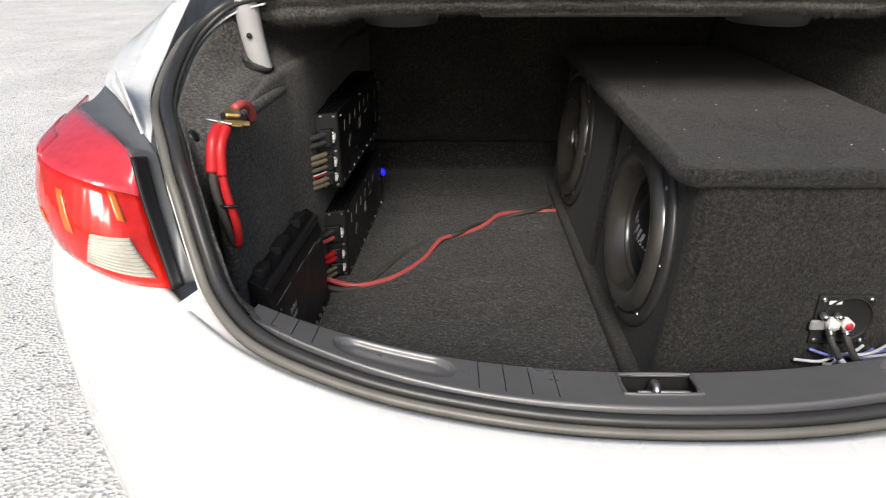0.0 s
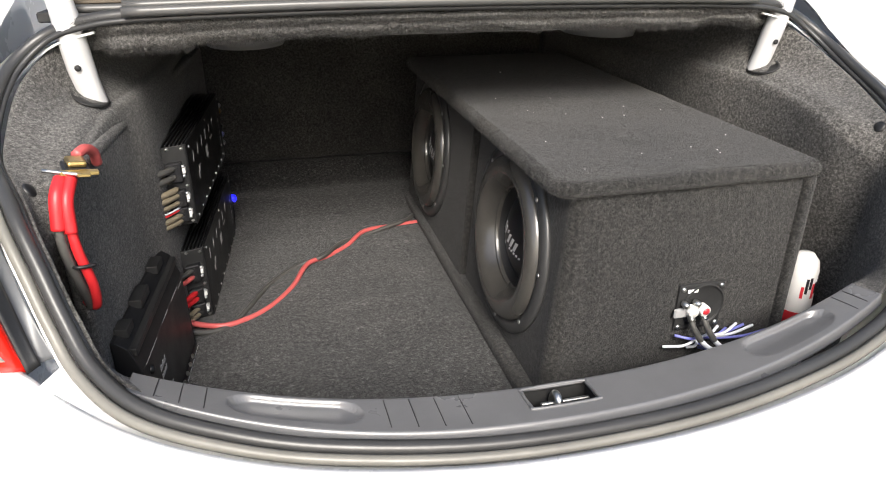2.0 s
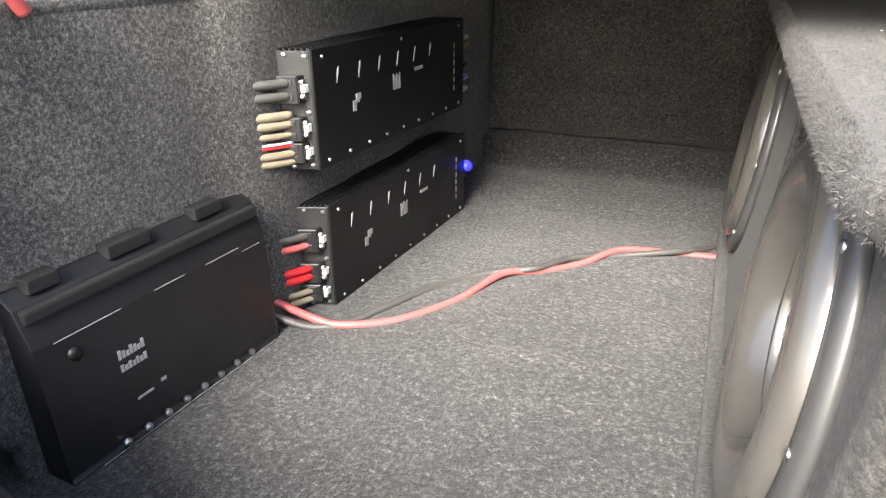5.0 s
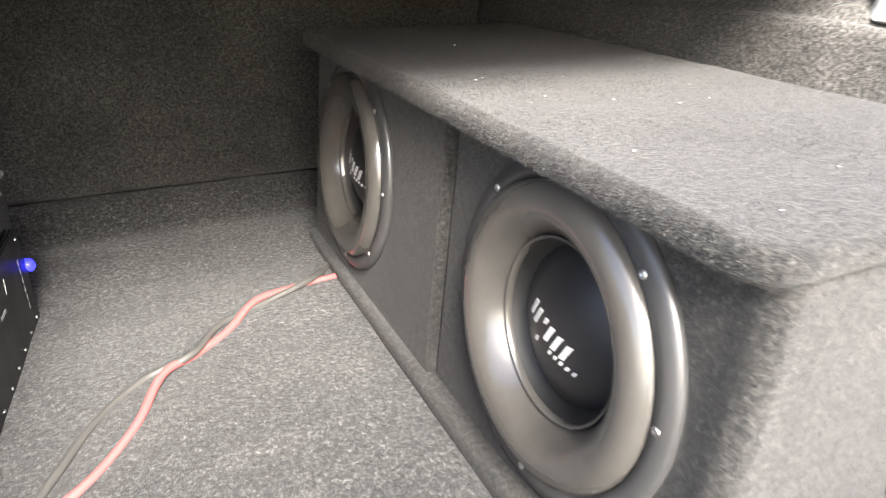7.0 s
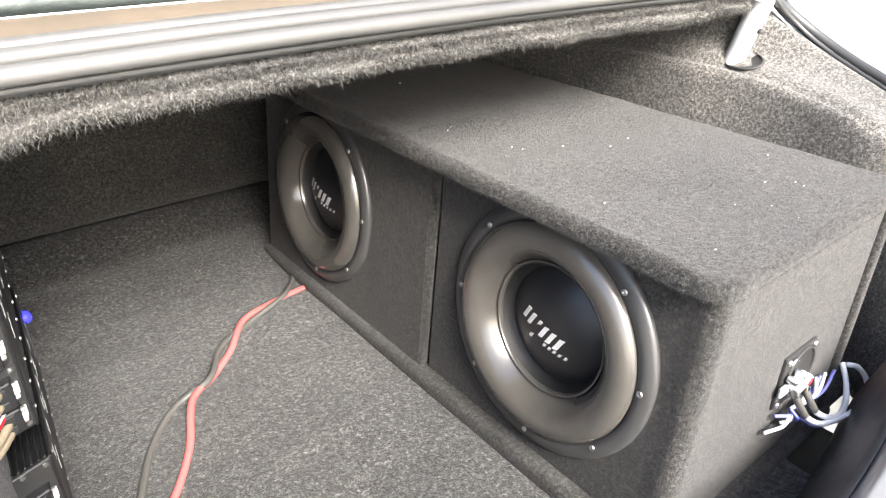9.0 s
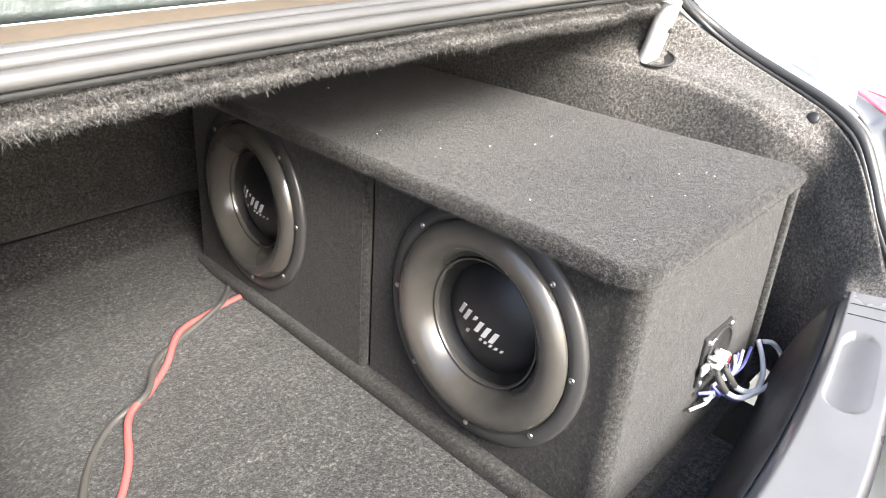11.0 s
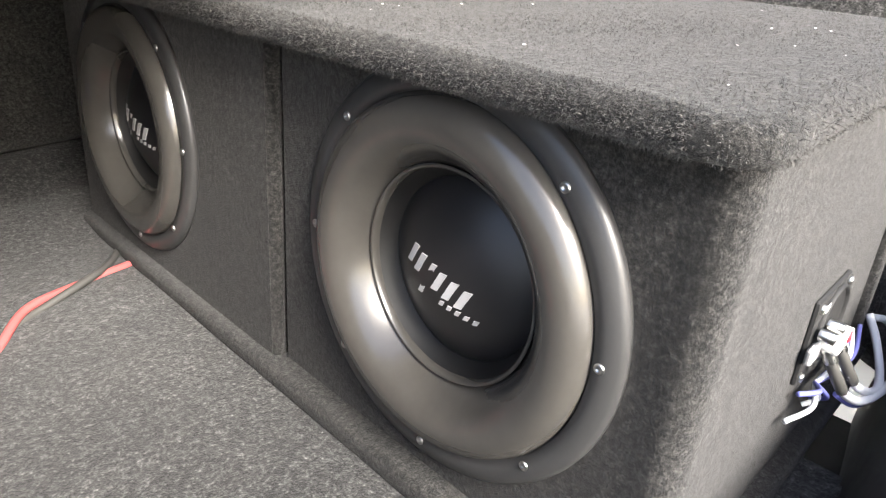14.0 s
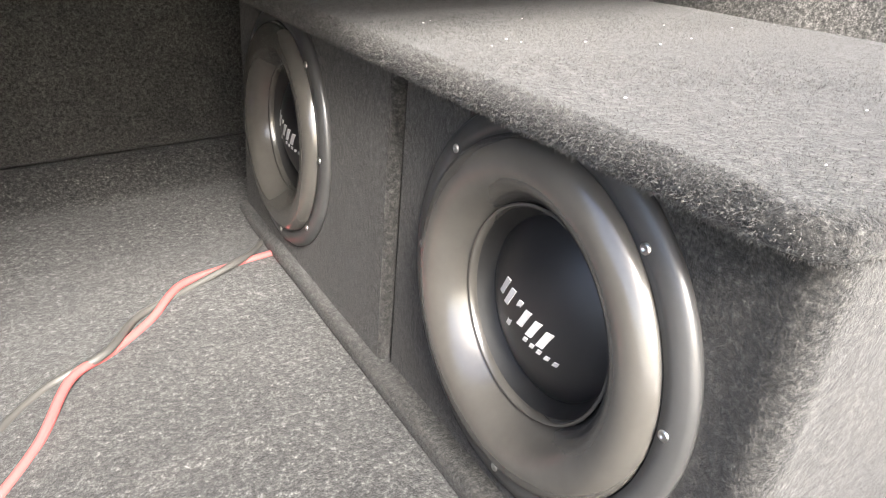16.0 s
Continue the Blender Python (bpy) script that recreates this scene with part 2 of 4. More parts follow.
def tube(pts, r, n=48, sides=8, closed=False, flat=1.0, bm=None, smooth_pts=True):
    """A round (or flattened) cord along pts."""
    bm = bm or bmesh.new()
    C = spline(pts, n, closed) if smooth_pts else [Vector(p) for p in pts]
    if closed:
        C = C[:-1]
    k = len(C)
    up = Vector((0.03, 0.05, 1)).normalized()
    rings = []
    for i, c in enumerate(C):
        t = (C[(i + 1) % k] - C[i - 1]) if closed else (C[min(i + 1, k - 1)] - C[max(i - 1, 0)])
        t.normalize()
        s = t.cross(up)
        s = s.normalized() if s.length > 0.05 else t.orthogonal().normalized()
        if rings and s.dot(last) < 0:
            s = -s
        last = s
        w = s.cross(t)
        rings.append([bm.verts.new(c + s * (r * math.cos(a)) + w * (r * flat * math.sin(a))) for a in (2 * math.pi * q / sides for q in range(sides))])
    for i in range(k if closed else k - 1):
        a, b = rings[i], rings[(i + 1) % k]
        for q in range(sides):
            bm.faces.new((a[q], a[(q + 1) % sides], b[(q + 1) % sides], b[q]))
    if not closed:
        bm.faces.new(rings[0][::-1])
        bm.faces.new(rings[-1])
    return bm


def fuzz(name, points, normals, length, width, mat, parent, label="", droop=0.0, seed=3):
    """Loose fibres standing out of a felted edge: slender bent blades, one joined part."""
    rng = np.random.default_rng(seed)
    k = len(points)
    d = normals + rng.normal(0, 0.55, (k, 3))
    d[:, 2] -= droop
    d /= np.linalg.norm(d, axis=1)[:, None]
    side = np.cross(d, rng.normal(0, 1, (k, 3)))
    side /= np.linalg.norm(side, axis=1)[:, None]
    ln = length * rng.uniform(0.4, 1.3, (k, 1))
    curl = rng.normal(0, 0.35, (k, 3)) * ln
    v = np.empty((k, 5, 3))
    v[:, 0], v[:, 1] = points - side * width, points + side * width
    v[:, 2], v[:, 3] = points + d * ln * 0.55 - side * width * 0.7 + curl * 0.3, points + d * ln * 0.55 + side * width * 0.7 + curl * 0.3
    v[:, 4] = points + d * ln + curl
    faces = [f for i in range(0, 5 * k, 5) for f in ((i, i + 1, i + 3, i + 2), (i + 2, i + 3, i + 4))]
    me = bpy.data.meshes.new(name)
    me.from_pydata(v.reshape(-1, 3).tolist(), [], faces)
    me.materials.append(mat)
    ob = new(name, me)
    ob.parent = parent
    return tagged(ob, label, kind="stuff")


def smooth01(a, b, x):
    s = min(1, max(0, (x - a) / (b - a)))
    return s * s * (3 - 2 * s)


# ---- ground ----
bm = bmesh.new()
bmesh.ops.create_grid(bm, x_segments=2, y_segments=2, size=150.0)
bmesh.ops.translate(bm, vec=(0, 0, -0.62), verts=bm.verts)
tagged(part("ground", bm, GROUND, None, smooth=False), "pale worn chip asphalt in bright daylight", "ground", kind="structure")
bm = rbox(0.98, 6.0, -6.0, 0.70, -0.63, -0.612, 0.004, 1)
tagged(part("lawn", bm, GRASS, None, smooth=False), "sunlit yellow-green grass strip beside the asphalt", "lawn", kind="structure")
# ---- the car's tail ----
car = thing("car", "white sedan with its trunk standing open, carpeted inside", "car")
HALF = [(0.0, -0.166, 0.190), (0.15, -0.159, 0.193), (0.30, -0.137, 0.206), (0.40, -0.112, 0.224), (0.475, -0.080, 0.243), (0.524, -0.036, 0.270),
        (0.550, 0.0, 0.310), (0.570, 0.03, 0.358), (0.589, 0.06, 0.398), (0.603, 0.09, 0.419), (0.620, 0.125, 0.432), (0.638, 0.165, 0.443), (0.651, 0.21, 0.456),
        (0.659, 0.26, 0.473), (0.660, 0.31, 0.495), (0.648, 0.352, 0.522), (0.612, 0.376, 0.552), (0.56, 0.370, 0.571), (0.48, 0.363, 0.581), (0.25, 0.362, 0.586), (0.0, 0.362, 0.588)]
LOOP = [(-x, y, z) for x, y, z in HALF] + [p for p in HALF[-2:0:-1]]


def offset_loop(out, up, n=220):
    """The opening's rim moved outward and up."""
    C = spline(LOOP, n, closed=True)[:-1]
    res = []
    for i, c in enumerate(C):
        t = (C[(i + 1) % n] - C[i - 1]).normalized()
        h = math.hypot(t.x, t.y)
        away = Vector((c.x, c.y - 0.12, 0)).normalized()
        perp = Vector((t.y, -t.x, 0))
        if perp.dot(away) < 0:
            perp = -perp
        o = (perp + away * (1 - h)).normalized()
        res.append(c + o * out + Vector((0, 0, up)))
    return res


part("weatherstrip", tube(offset_loop(0.001, 0.004), 0.0085, sides=8, closed=True, smooth_pts=False), RUBBER, car, "black rubber weatherstrip bulb round the opening")
part("weatherstrip", tube(offset_loop(-0.007, -0.003), 0.0045, sides=6, closed=True, smooth_pts=False), RUBBER, car)
part("rim_seal", tube(offset_loop(0.0155, 0.0), 0.0062, sides=8, closed=True, smooth_pts=False), SEALGREY, car, "dusty grey seal lip")
# painted flange under the seals
a = offset_loop(-0.004, -0.012)
b = [q if p.z < 0.272 else p for p, q in zip(offset_loop(0.022, -0.010), offset_loop(0.05, -0.010))]
bm = bmesh.new()
va, vb = [bm.verts.new(p) for p in a], [bm.verts.new(p) for p in b]
for i in range(len(a)):
    if a[i].y < 0.345 or abs(a[i].x) > 0.54:
        bm.faces.new((va[i - 1], va[i], vb[i], vb[i - 1]))
bmesh.ops.delete(bm, geom=[v for v in bm.verts if not v.link_faces], context="VERTS")
part("rim_flange", thick(bm, 0.003), PAINT, car)

INNER = [(0.0, -0.198, 0.196), (0.15, -0.191, 0.198), (0.30, -0.168, 0.208), (0.41, -0.138, 0.224), (0.49, -0.104, 0.242), (0.556, -0.058, 0.262),
         (0.602, -0.020, 0.277), (0.660, -0.016, 0.294), (0.722, 0.022, 0.318), (0.765, 0.14, 0.336), (0.78, 0.6, 0.36)]
OUTER = [(0.0, -0.315, 0.10), (0.16, -0.308, 0.10), (0.31, -0.282, 0.105), (0.44, -0.235, 0.12), (0.53, -0.190, 0.14), (0.595, -0.150, 0.16),
         (0.645, -0.112, 0.18), (0.70, -0.062, 0.205), (0.76, 0.012, 0.235), (0.80, 0.15, 0.25), (0.815, 0.6, 0.26)]


def both(pts):
    return [(-x, y, z) for x, y, z in pts[:0:-1]] + list(pts)


bi, bo = spline(both(INNER), 120), spline(both(OUTER), 120)


def bumper(u, v):
    k = round(u * 120)
    p, q = bi[k], bo[k]
    if v < 0.6:
        f = v / 0.6
        s = math.sin(f * math.pi / 2)
        c = 1 - math.cos(f * math.pi / 2)
        step = -0.007 * smooth01(0.22, 0.27, f) * (1 - smooth01(0.9, 1.0, f))
        return Vector((p.x + (q.x - p.x) * s, p.y + (q.y - p.y) * s, p.z + (q.z - p.z) * c + step))
    f = (v - 0.6) / 0.4
    return Vector((q.x * (1 - 0.04 * f * f), q.y + 0.06 * f * f, q.z - 0.52 * f))


part("bumper", thick(grid(bumper, 120, 40), 0.004), PAINT, car, "glossy white painted rear bumper")


def side_parts(s):
    """Quarter panel, lamp, pocket, hinge and carpeted liner of one side; s is -1 or 1."""
    deck = spline([(0.632, 0.085, 0.424), (0.645, 0.13, 0.436), (0.662, 0.17, 0.447), (0.675, 0.21, 0.460), (0.683, 0.26, 0.477), (0.685, 0.31, 0.499), (0.682, 0.37, 0.535), (0.66, 0.46, 0.60), (0.60, 0.8, 0.75), (0.54, 1.2, 0.91)], 36)
    outer = spline([(0.645, 0.097, 0.428), (0.672, 0.137, 0.442), (0.715, 0.195, 0.455), (0.752, 0.245, 0.463), (0.770, 0.29, 0.472), (0.780, 0.34, 0.483), (0.785, 0.40, 0.497), (0.783, 0.48, 0.515), (0.76, 0.8, 0.60), (0.72, 1.2, 0.72)], 36)

    def quarter(u, v):
        k = round(u * 36)
        p, q = deck[k], outer[k]
        if v < 0.5:
            f = v * 2
            x, y, z = p.x + (q.x - p.x) * f, p.y + (q.y - p.y) * f, p.z + (q.z - p.z) * f + 0.006 * math.sin(math.pi * f) * min(1, k / 8) - 0.004 * smooth01(0.42, 0.5, f)
        else:
            f = v * 2 - 1
            x, y, z = q.x + 0.045 * math.sin(f * math.pi / 2), q.y + 0.16 * f * max(0, 1 - k / 12), q.z - 0.95 * f * f - 0.02 * f
        return Vector((s * x, y, z))

    part("quarter_panel", thick(grid(quarter, 36, 24), 0.003), PAINT, car, "white painted quarter panel")

    # tail lamp: the lens wraps round the corner, its paler top slopes back to the pocket
    top_row = spline([(0.630, 0.023, 0.424), (0.668, 0.072, 0.433), (0.715, 0.122, 0.440), (0.752, 0.165, 0.4445), (0.773, 0.192, 0.445), (0.788, 0.25, 0.447)], 24)
    mid_row = spline([(0.619, 0.006, 0.380), (0.660, -0.010, 0.400), (0.712, 0.004, 0.415), (0.752, 0.045, 0.423), (0.778, 0.12, 0.426), (0.790, 0.25, 0.426)], 24)
    low_row = spline([(0.590, -0.022, 0.272), (0.640, -0.036, 0.290), (0.693, -0.026, 0.312), (0.742, 0.018, 0.324), (0.772, 0.10, 0.332), (0.788, 0.25, 0.338)], 24)

    def between(rows_, u, v, swell):
        k = min(23, int(u * 24))
        f = min(1.0, u * 24 - k)
        a, b = rows_[0][k].lerp(rows_[0][k + 1], f), rows_[1][k].lerp(rows_[1][k + 1], f)
        d = (Vector((a.x, a.y, 0)) - Vector((0.66, 0.2, 0))).normalized()
        p = a.lerp(b, v) + d * swell
        return Vector((s * p.x, p.y, p.z))

    def lens(u, v, lift=0.0):
        return between((low_row, mid_row), u, v, 0.012 * math.sin(math.pi * min(1, max(0, v))) * smooth01(0.0, 0.12, u) + lift)

    def brow(u, v, lift=0.0):
        return between((mid_row, top_row), u, v, 0.003 * math.sin(math.pi * v) + lift)

    lamp = part("tail_lamp", thick(grid(lens, 24, 14), 0.004), REDLENS, car, "red tail lamp with a clear reversing lens")
    part("upper_lens", thick(grid(brow, 24, 6), 0.003), PINKLENS, lamp, "paler red upper lens")
    part("side_marker", thick(grid(lambda u, v: brow(0.55 + 0.32 * u, 0.05 + 0.45 * v, 0.004), 10, 4), 0.003), PINKLENS, lamp, "raised strip on the lens shoulder")

    def clear(u, v, lift=0.003):
        return lens(0.05 + (0.16 + 0.11 * (1 - v)) * u + 0.05 * v, 0.13 + (0.44 - 0.06 * u) * v, lift)

    part("reversing_lens", thick(grid(clear, 14, 10), 0.002), CLEARLENS, lamp, "clear ribbed reversing lens")
    for k in range(10):
        part("lens_rib", tube([clear(q / 9, 0.05 + 0.1 * k, 0.0045) for q in range(10)], 0.0011, 10, 4), CLEARLENS, lamp)
    # amber glints painted as thin slanted strips on the lens
    for u0, v0, h in ((0.10, 0.72, 0.26), (0.34, 0.42, 0.42), (0.50, 0.35, 0.12)):
        part("lens_glint", thick(grid(lambda u, v: lens(u0 + 0.035 * u + 0.02 * v, v0 + h * v, 0.0015), 3, 6), 0.001), AMBERGLINT, lamp, "amber glint painted on the lens")
    # pocket between the rim, the lamp and the quarter panel; grey paints its dark reflection
    rim = spline([(0.752, 0.237, 0.463), (0.715, 0.190, 0.456), (0.672, 0.132, 0.442), (0.638, 0.088, 0.427), (0.616, 0.062, 0.409), (0.606, 0.045, 0.385), (0.592, 0.022, 0.345), (0.577, 0.0, 0.308), (0.563, -0.018, 0.282)], 40)
    inner = [(0.630, 0.023, 0.424), (0.619, 0.006, 0.380), (0.604, -0.009, 0.325), (0.590, -0.022, 0.272)]
    far = spline([tuple(top_row[k]) for k in (19, 15, 11, 7)] + [(0.634, 0.030, 0.425)], 20)[:-1] + spline(inner, 20)
    while len(far) < 41:
        far.append(far[-1])

    def pocket(u, v, lift=0.0):
        k = round(u * 40)
        p = rim[k].lerp(far[k], v)
        dip = 0.006 * math.sin(math.pi * v)
        return Vector((s * p.x, p.y + dip * (k > 18) - lift, p.z - dip * (k <= 18)))

    part("lamp_pocket", thick(grid(pocket, 40, 10), 0.003), LAMPGREY, car, "pocket beside the lamp, greyed in colour for a dark reflection")
    part("lamp_gasket", thick(grid(lambda u, v: pocket((20 + round(u * 20)) / 40, 0.52 + 0.46 * v, 0.005), 20, 4), 0.003), BLACK, car, "black strip along the lamp edge")

    # lid hinge: a painted gooseneck tube rising out of the liner
    hinge = part("trunk_hinge", tube([(s * 0.562, 0.43, 0.38), (s * 0.571, 0.406, 0.46), (s * 0.576, 0.394, 0.51), (s * 0.578, 0.376, 0.58), (s * 0.586, 0.37, 0.66), (s * 0.59, 0.375, 0.74), (s * 0.59, 0.42, 0.86)], 0.0195, 30, 12, flat=0.85), HINGE, car, "light grey painted lid hinge arm")
    # flat near-black disc painting the dark of a hole in the arm
    part("hinge_hole_shade", lathe([(0.0045, 0.0), (0.0045, 0.002), (0.0, 0.0022)], 10, look((s * 0.576, 0.3755, 0.513), (s * 0.572, 0.6, 0.50)) @ pose(0, 0, 0.0005)), VOIDBLACK, hinge)

    # carpeted side liner
    A = [(0.455, -0.062, 0.224), (0.516, -0.028, 0.262), (0.542, 0.006, 0.312), (0.563, 0.040, 0.363), (0.581, 0.068, 0.394), (0.604, 0.115, 0.421), (0.630, 0.18, 0.440), (0.646, 0.28, 0.474), (0.630, 0.365, 0.520), (0.58, 0.45, 0.56), (0.57, 0.85, 0.565), (0.57, 1.3, 0.565)]
    B = [(0.456, -0.035, 0.222), (0.522, 0.0, 0.245), (0.550, 0.03, 0.295), (0.574, 0.057, 0.345), (0.588, 0.085, 0.375), (0.596, 0.13, 0.409), (0.604, 0.19, 0.430), (0.606, 0.29, 0.455), (0.598, 0.38, 0.474), (0.57, 0.47, 0.50), (0.56, 0.85, 0.52), (0.56, 1.3, 0.52)]
    C = [(0.458, -0.006, 0.220), (0.530, 0.02, 0.225), (0.556, 0.05, 0.28), (0.577, 0.075, 0.325), (0.586, 0.10, 0.352), (0.570, 0.142, 0.392), (0.565, 0.20, 0.421), (0.564, 0.30, 0.441), (0.556, 0.39, 0.453), (0.54, 0.48, 0.46), (0.53, 0.85, 0.46), (0.52, 1.3, 0.46)]
    D = [(0.464, 0.012, 0.16), (0.538, 0.035, 0.19), (0.563, 0.07, 0.24), (0.583, 0.095, 0.275), (0.590, 0.12, 0.295), (0.566, 0.165, 0.34), (0.556, 0.22, 0.365), (0.55, 0.31, 0.385), (0.535, 0.40, 0.395), (0.515, 0.50, 0.40), (0.505, 0.85, 0.39), (0.50, 1.3, 0.39)]
    E = [(0.472, 0.055, -0.01), (0.548, 0.06, -0.01), (0.573, 0.09, -0.01), (0.592, 0.115, -0.01), (0.598, 0.14, -0.01), (0.592, 0.19, -0.01), (0.575, 0.24, -0.01), (0.56, 0.33, -0.01), (0.53, 0.42, -0.01), (0.512, 0.50, -0.01), (0.50, 0.85, -0.01), (0.49, 1.3, -0.01)]
    rows = [spline(r, 70) for r in (A, B, C, D, E)]

    def liner(u, v):
        k = round(u * 70)
        p = spline([r[k] for r in rows], 28)[round(v * 28)]
        w = noise.noise(Vector((p.x * 9 * s, p.y * 9, p.z * 9))) * 0.004
        return Vector((s * (p.x - w), p.y, p.z))

    side = part("side_liner", thick(grid(liner, 70, 28), 0.004), LINER, car, "charcoal felted side liner, moulded round the hinge")
    for y, z, x in ((0.350, 0.487, 0.622), (0.135, 0.416, 0.597)):
        part("push_clip", lathe([(0.010, -0.004), (0.010, 0.002), (0.008, 0.004), (0.0, 0.0045)], 16, Matrix.Translation((s * x, y, z)) @ pose(0, 0, 0, 0, -s * 55, 0)), BLACK, side, "black push clip")
    # hole shade painted as a flat near-black disc on the liner
    m = Matrix.Translation((s * 0.572, 0.392, 0.4665)) @ pose(0, 0, 0, 4, -s * 24, 0)
    part("cutout_shade", lathe([(0.0, 0.0), (0.029, 0.0), (0.030, 0.002), (0.027, 0.003)], 24, m @ Matrix.Diagonal((0.85, 1.25, 1, 1))), VOIDBLACK, side, "flat near-black disc, painted shade of the hole where the hinge passes")


side_parts(-1)
side_parts(1)


# ---- sill trim with grips and latch ----
def y_in(x):
    return -0.054 + 0.21 * x * x


def y_out(x):
    return -0.140 + 0.30 * x * x + 0.25 * x ** 4


def sill(u, v):
    x = -0.497 + 0.965 * u
    lift = 0.057 * (abs(x) / 0.48) ** 2.6
    a, b = y_in(x), y_out(x)
    if v < 0.25:
        f = v / 0.25
        return Vector((x, a + 0.006 + 0.066 * (1 - f * f), -0.03 + (0.168 + lift + 0.03) * f))
    f = (v - 0.25) / 0.75
    y = a + 0.006 + (b - a - 0.006) * f
    z = 0.168 + lift + 0.010 * math.sin(min(1, f * 8) * math.pi / 2) + 0.010 * f - 0.012 * smooth01(0.90, 1.0, f)
    # moulded grip pads
    dx, dy = max(0, abs(abs(x) - 0.325) - 0.045), f - 0.47
    d = math.hypot(dx / 0.026, dy / 0.30)
    z -= 0.009 * (1 - smooth01(0.90, 1.02, d)) * smooth01(-0.36, 0.25, -dy)
    return Vector((x, y, z))


# inner face of the same sill, its shade put in as darker plastic
part("sill_face", thick(grid(lambda u, v: sill(u, 0.25 * v * 0.97), 120, 12), 0.003), SILLSHADE, car, "scuffed plastic face below the sill trim, shade put into its colour")
bm = grid(lambda u, v: sill(u, 0.235 + 0.765 * v), 280, 60)
hole = [f for f in bm.faces if abs(f.calc_center_median().x + 0.015) < 0.043 and -0.107 < f.calc_center_median().y < -0.063]
bmesh.ops.delete(bm, geom=hole, context="FACES")
sill_ob = part("sill_trim", thick(bm, 0.003), TRIM, car, "dark grey moulded plastic sill trim")
ring = [(-0.058, -0.070), (-0.052, -0.062), (0.022, -0.062), (0.028, -0.070), (0.028, -0.099), (0.022, -0.107), (-0.052, -0.107), (-0.058, -0.099)]
part("latch_rim", tube([(x, y, 0.1795 + (-0.060 - y) * 0.12) for x, y in ring], 0.0022, 64, 6, closed=True), TRIM, sill_ob)
bm = rbox(-0.062, 0.032, -0.112, -0.058, 0.10, 0.1715, 0, 1)
bmesh.ops.delete(bm, geom=[f for f in bm.faces if f.calc_center_median().z > 0.17], context="FACES")
part("latch_well", bm, VOIDBLACK, sill_ob, "dark latch well", smooth=False)
part("striker", tube([(-0.016, -0.064, 0.12), (-0.016, -0.068, 0.166), (-0.016, -0.078, 0.176), (-0.016, -0.088, 0.166), (-0.016, -0.092, 0.12)], 0.0052, 20, 8), STEEL, sill_ob, "steel latch striker")
part("latch_bracket", rbox(-0.036, 0.028, -0.081, -0.076, 0.164, 0.168, 0.001, 1), STEEL, sill_ob, smooth=False)
part("latch_bracket", rbox(-0.036, -0.022, -0.083, -0.073, 0.153, 0.158, 0.001, 1), STEEL, sill_ob, smooth=False)
# grooves drawn as thin dark cords that stand for their shade
for x in (-0.470, -0.445, -0.420, -0.225, -0.195, -0.165, -0.135, 0.425, 0.445):
    a, b = sill((x + 0.497) / 0.965, 0.36), sill((x + 0.497) / 0.965, 0.86)
    part("groove_shade", tube([a + Vector((0, 0, 0.0002)), a.lerp(b, 0.5) + Vector((0, 0, 0.0006)), b + Vector((0, 0, 0.0002))], 0.0006, 6, 4), SILLSHADE, sill_ob)


# ---- trunk floor, seat back, parcel shelf ----
def floor_z(x, y):
    z = 0.026 * smooth01(0.97, 1.16, y) + 0.058 * smooth01(1.15, 1.243, y) - 0.010 * smooth01(1.247, 1.262, y) + 0.040 * smooth01(1.262, 1.29, y)
    return z + 0.0022 * noise.noise(Vector((x * 7, y * 7, 0.3))) * (1 - smooth01(0.0, 0.2, abs(y - 0.4) - 0.5))


bm = grid(lambda u, v: Vector((-0.60 + 1.2 * u, -0.03 + 1.33 * v, floor_z(-0.60 + 1.2 * u, -0.03 + 1.33 * v))), 96, 110)
bmesh.ops.delete(bm, geom=[f for f in bm.faces if f.calc_center_median().x > 0.30 + max(0, f.calc_center_median().y) * 0.4 and f.calc_center_median().y < 0.085], context="FACES")
tagged(part("trunk_floor", thick(bm, -0.008), CARPET, None), "charcoal speckled trunk carpet, lint-flecked and a little wavy", "carpet", kind="structure")
bm = rbox(-0.62, 0.64, -0.06, 1.34, -0.17, -0.15, 0, 1)
tagged(part("trunk_pan", bm, VOIDBLACK, None, smooth=False), "dark bare steel trunk pan under the carpet", "floor pan", kind="structure")
bm = grid(lambda u, v: Vector((-0.60 + 1.2 * u, 1.278 - 0.016 * smooth01(0.0, 0.03, v) + 0.014 * smooth01(0.05, 0.2, v) + 0.045 * v + 0.006 * math.sin(u * 9) * v, 0.098 + 0.477 * v)), 60, 40)
seat = tagged(part("seat_back", thick(bm, 0.02), SEATFELT, None), "black felt-covered rear seat back closing the trunk", "seat back", kind="structure")
# dark cord that paints the shadow gap under the seat back
part("base_gap_shade", tube([(-0.59, 1.2605, 0.095), (0.0, 1.2600, 0.095), (0.59, 1.2605, 0.095)], 0.0034, 20, 6), VOIDBLACK, seat)
part("split_seam", tube([(0.11, 1.271, 0.10), (0.112, 1.29, 0.33), (0.113, 1.315, 0.56)], 0.004, 12, 6), VOIDBLACK, seat)
part("seat_strap", thick(grid(lambda u, v: Vector((0.30 + 0.035 * u + 0.10 * v, 1.262 + 0.05 * v, 0.44 + 0.12 * v)), 3, 8), 0.003), BLACK, seat, "black strap on the seat back")
# pale nap: dust, plus painted light on the crest and slope before the seat
rng = np.random.default_rng(31)
N = 9000
cx, cy = np.concatenate([rng.uniform(-0.56, 0.03, N), rng.normal(-0.16, 0.12, N // 2)]), 1.236 + rng.normal(0, 0.008, N + N // 2)
sx = rng.uniform(-0.50, 0.0, 10000)
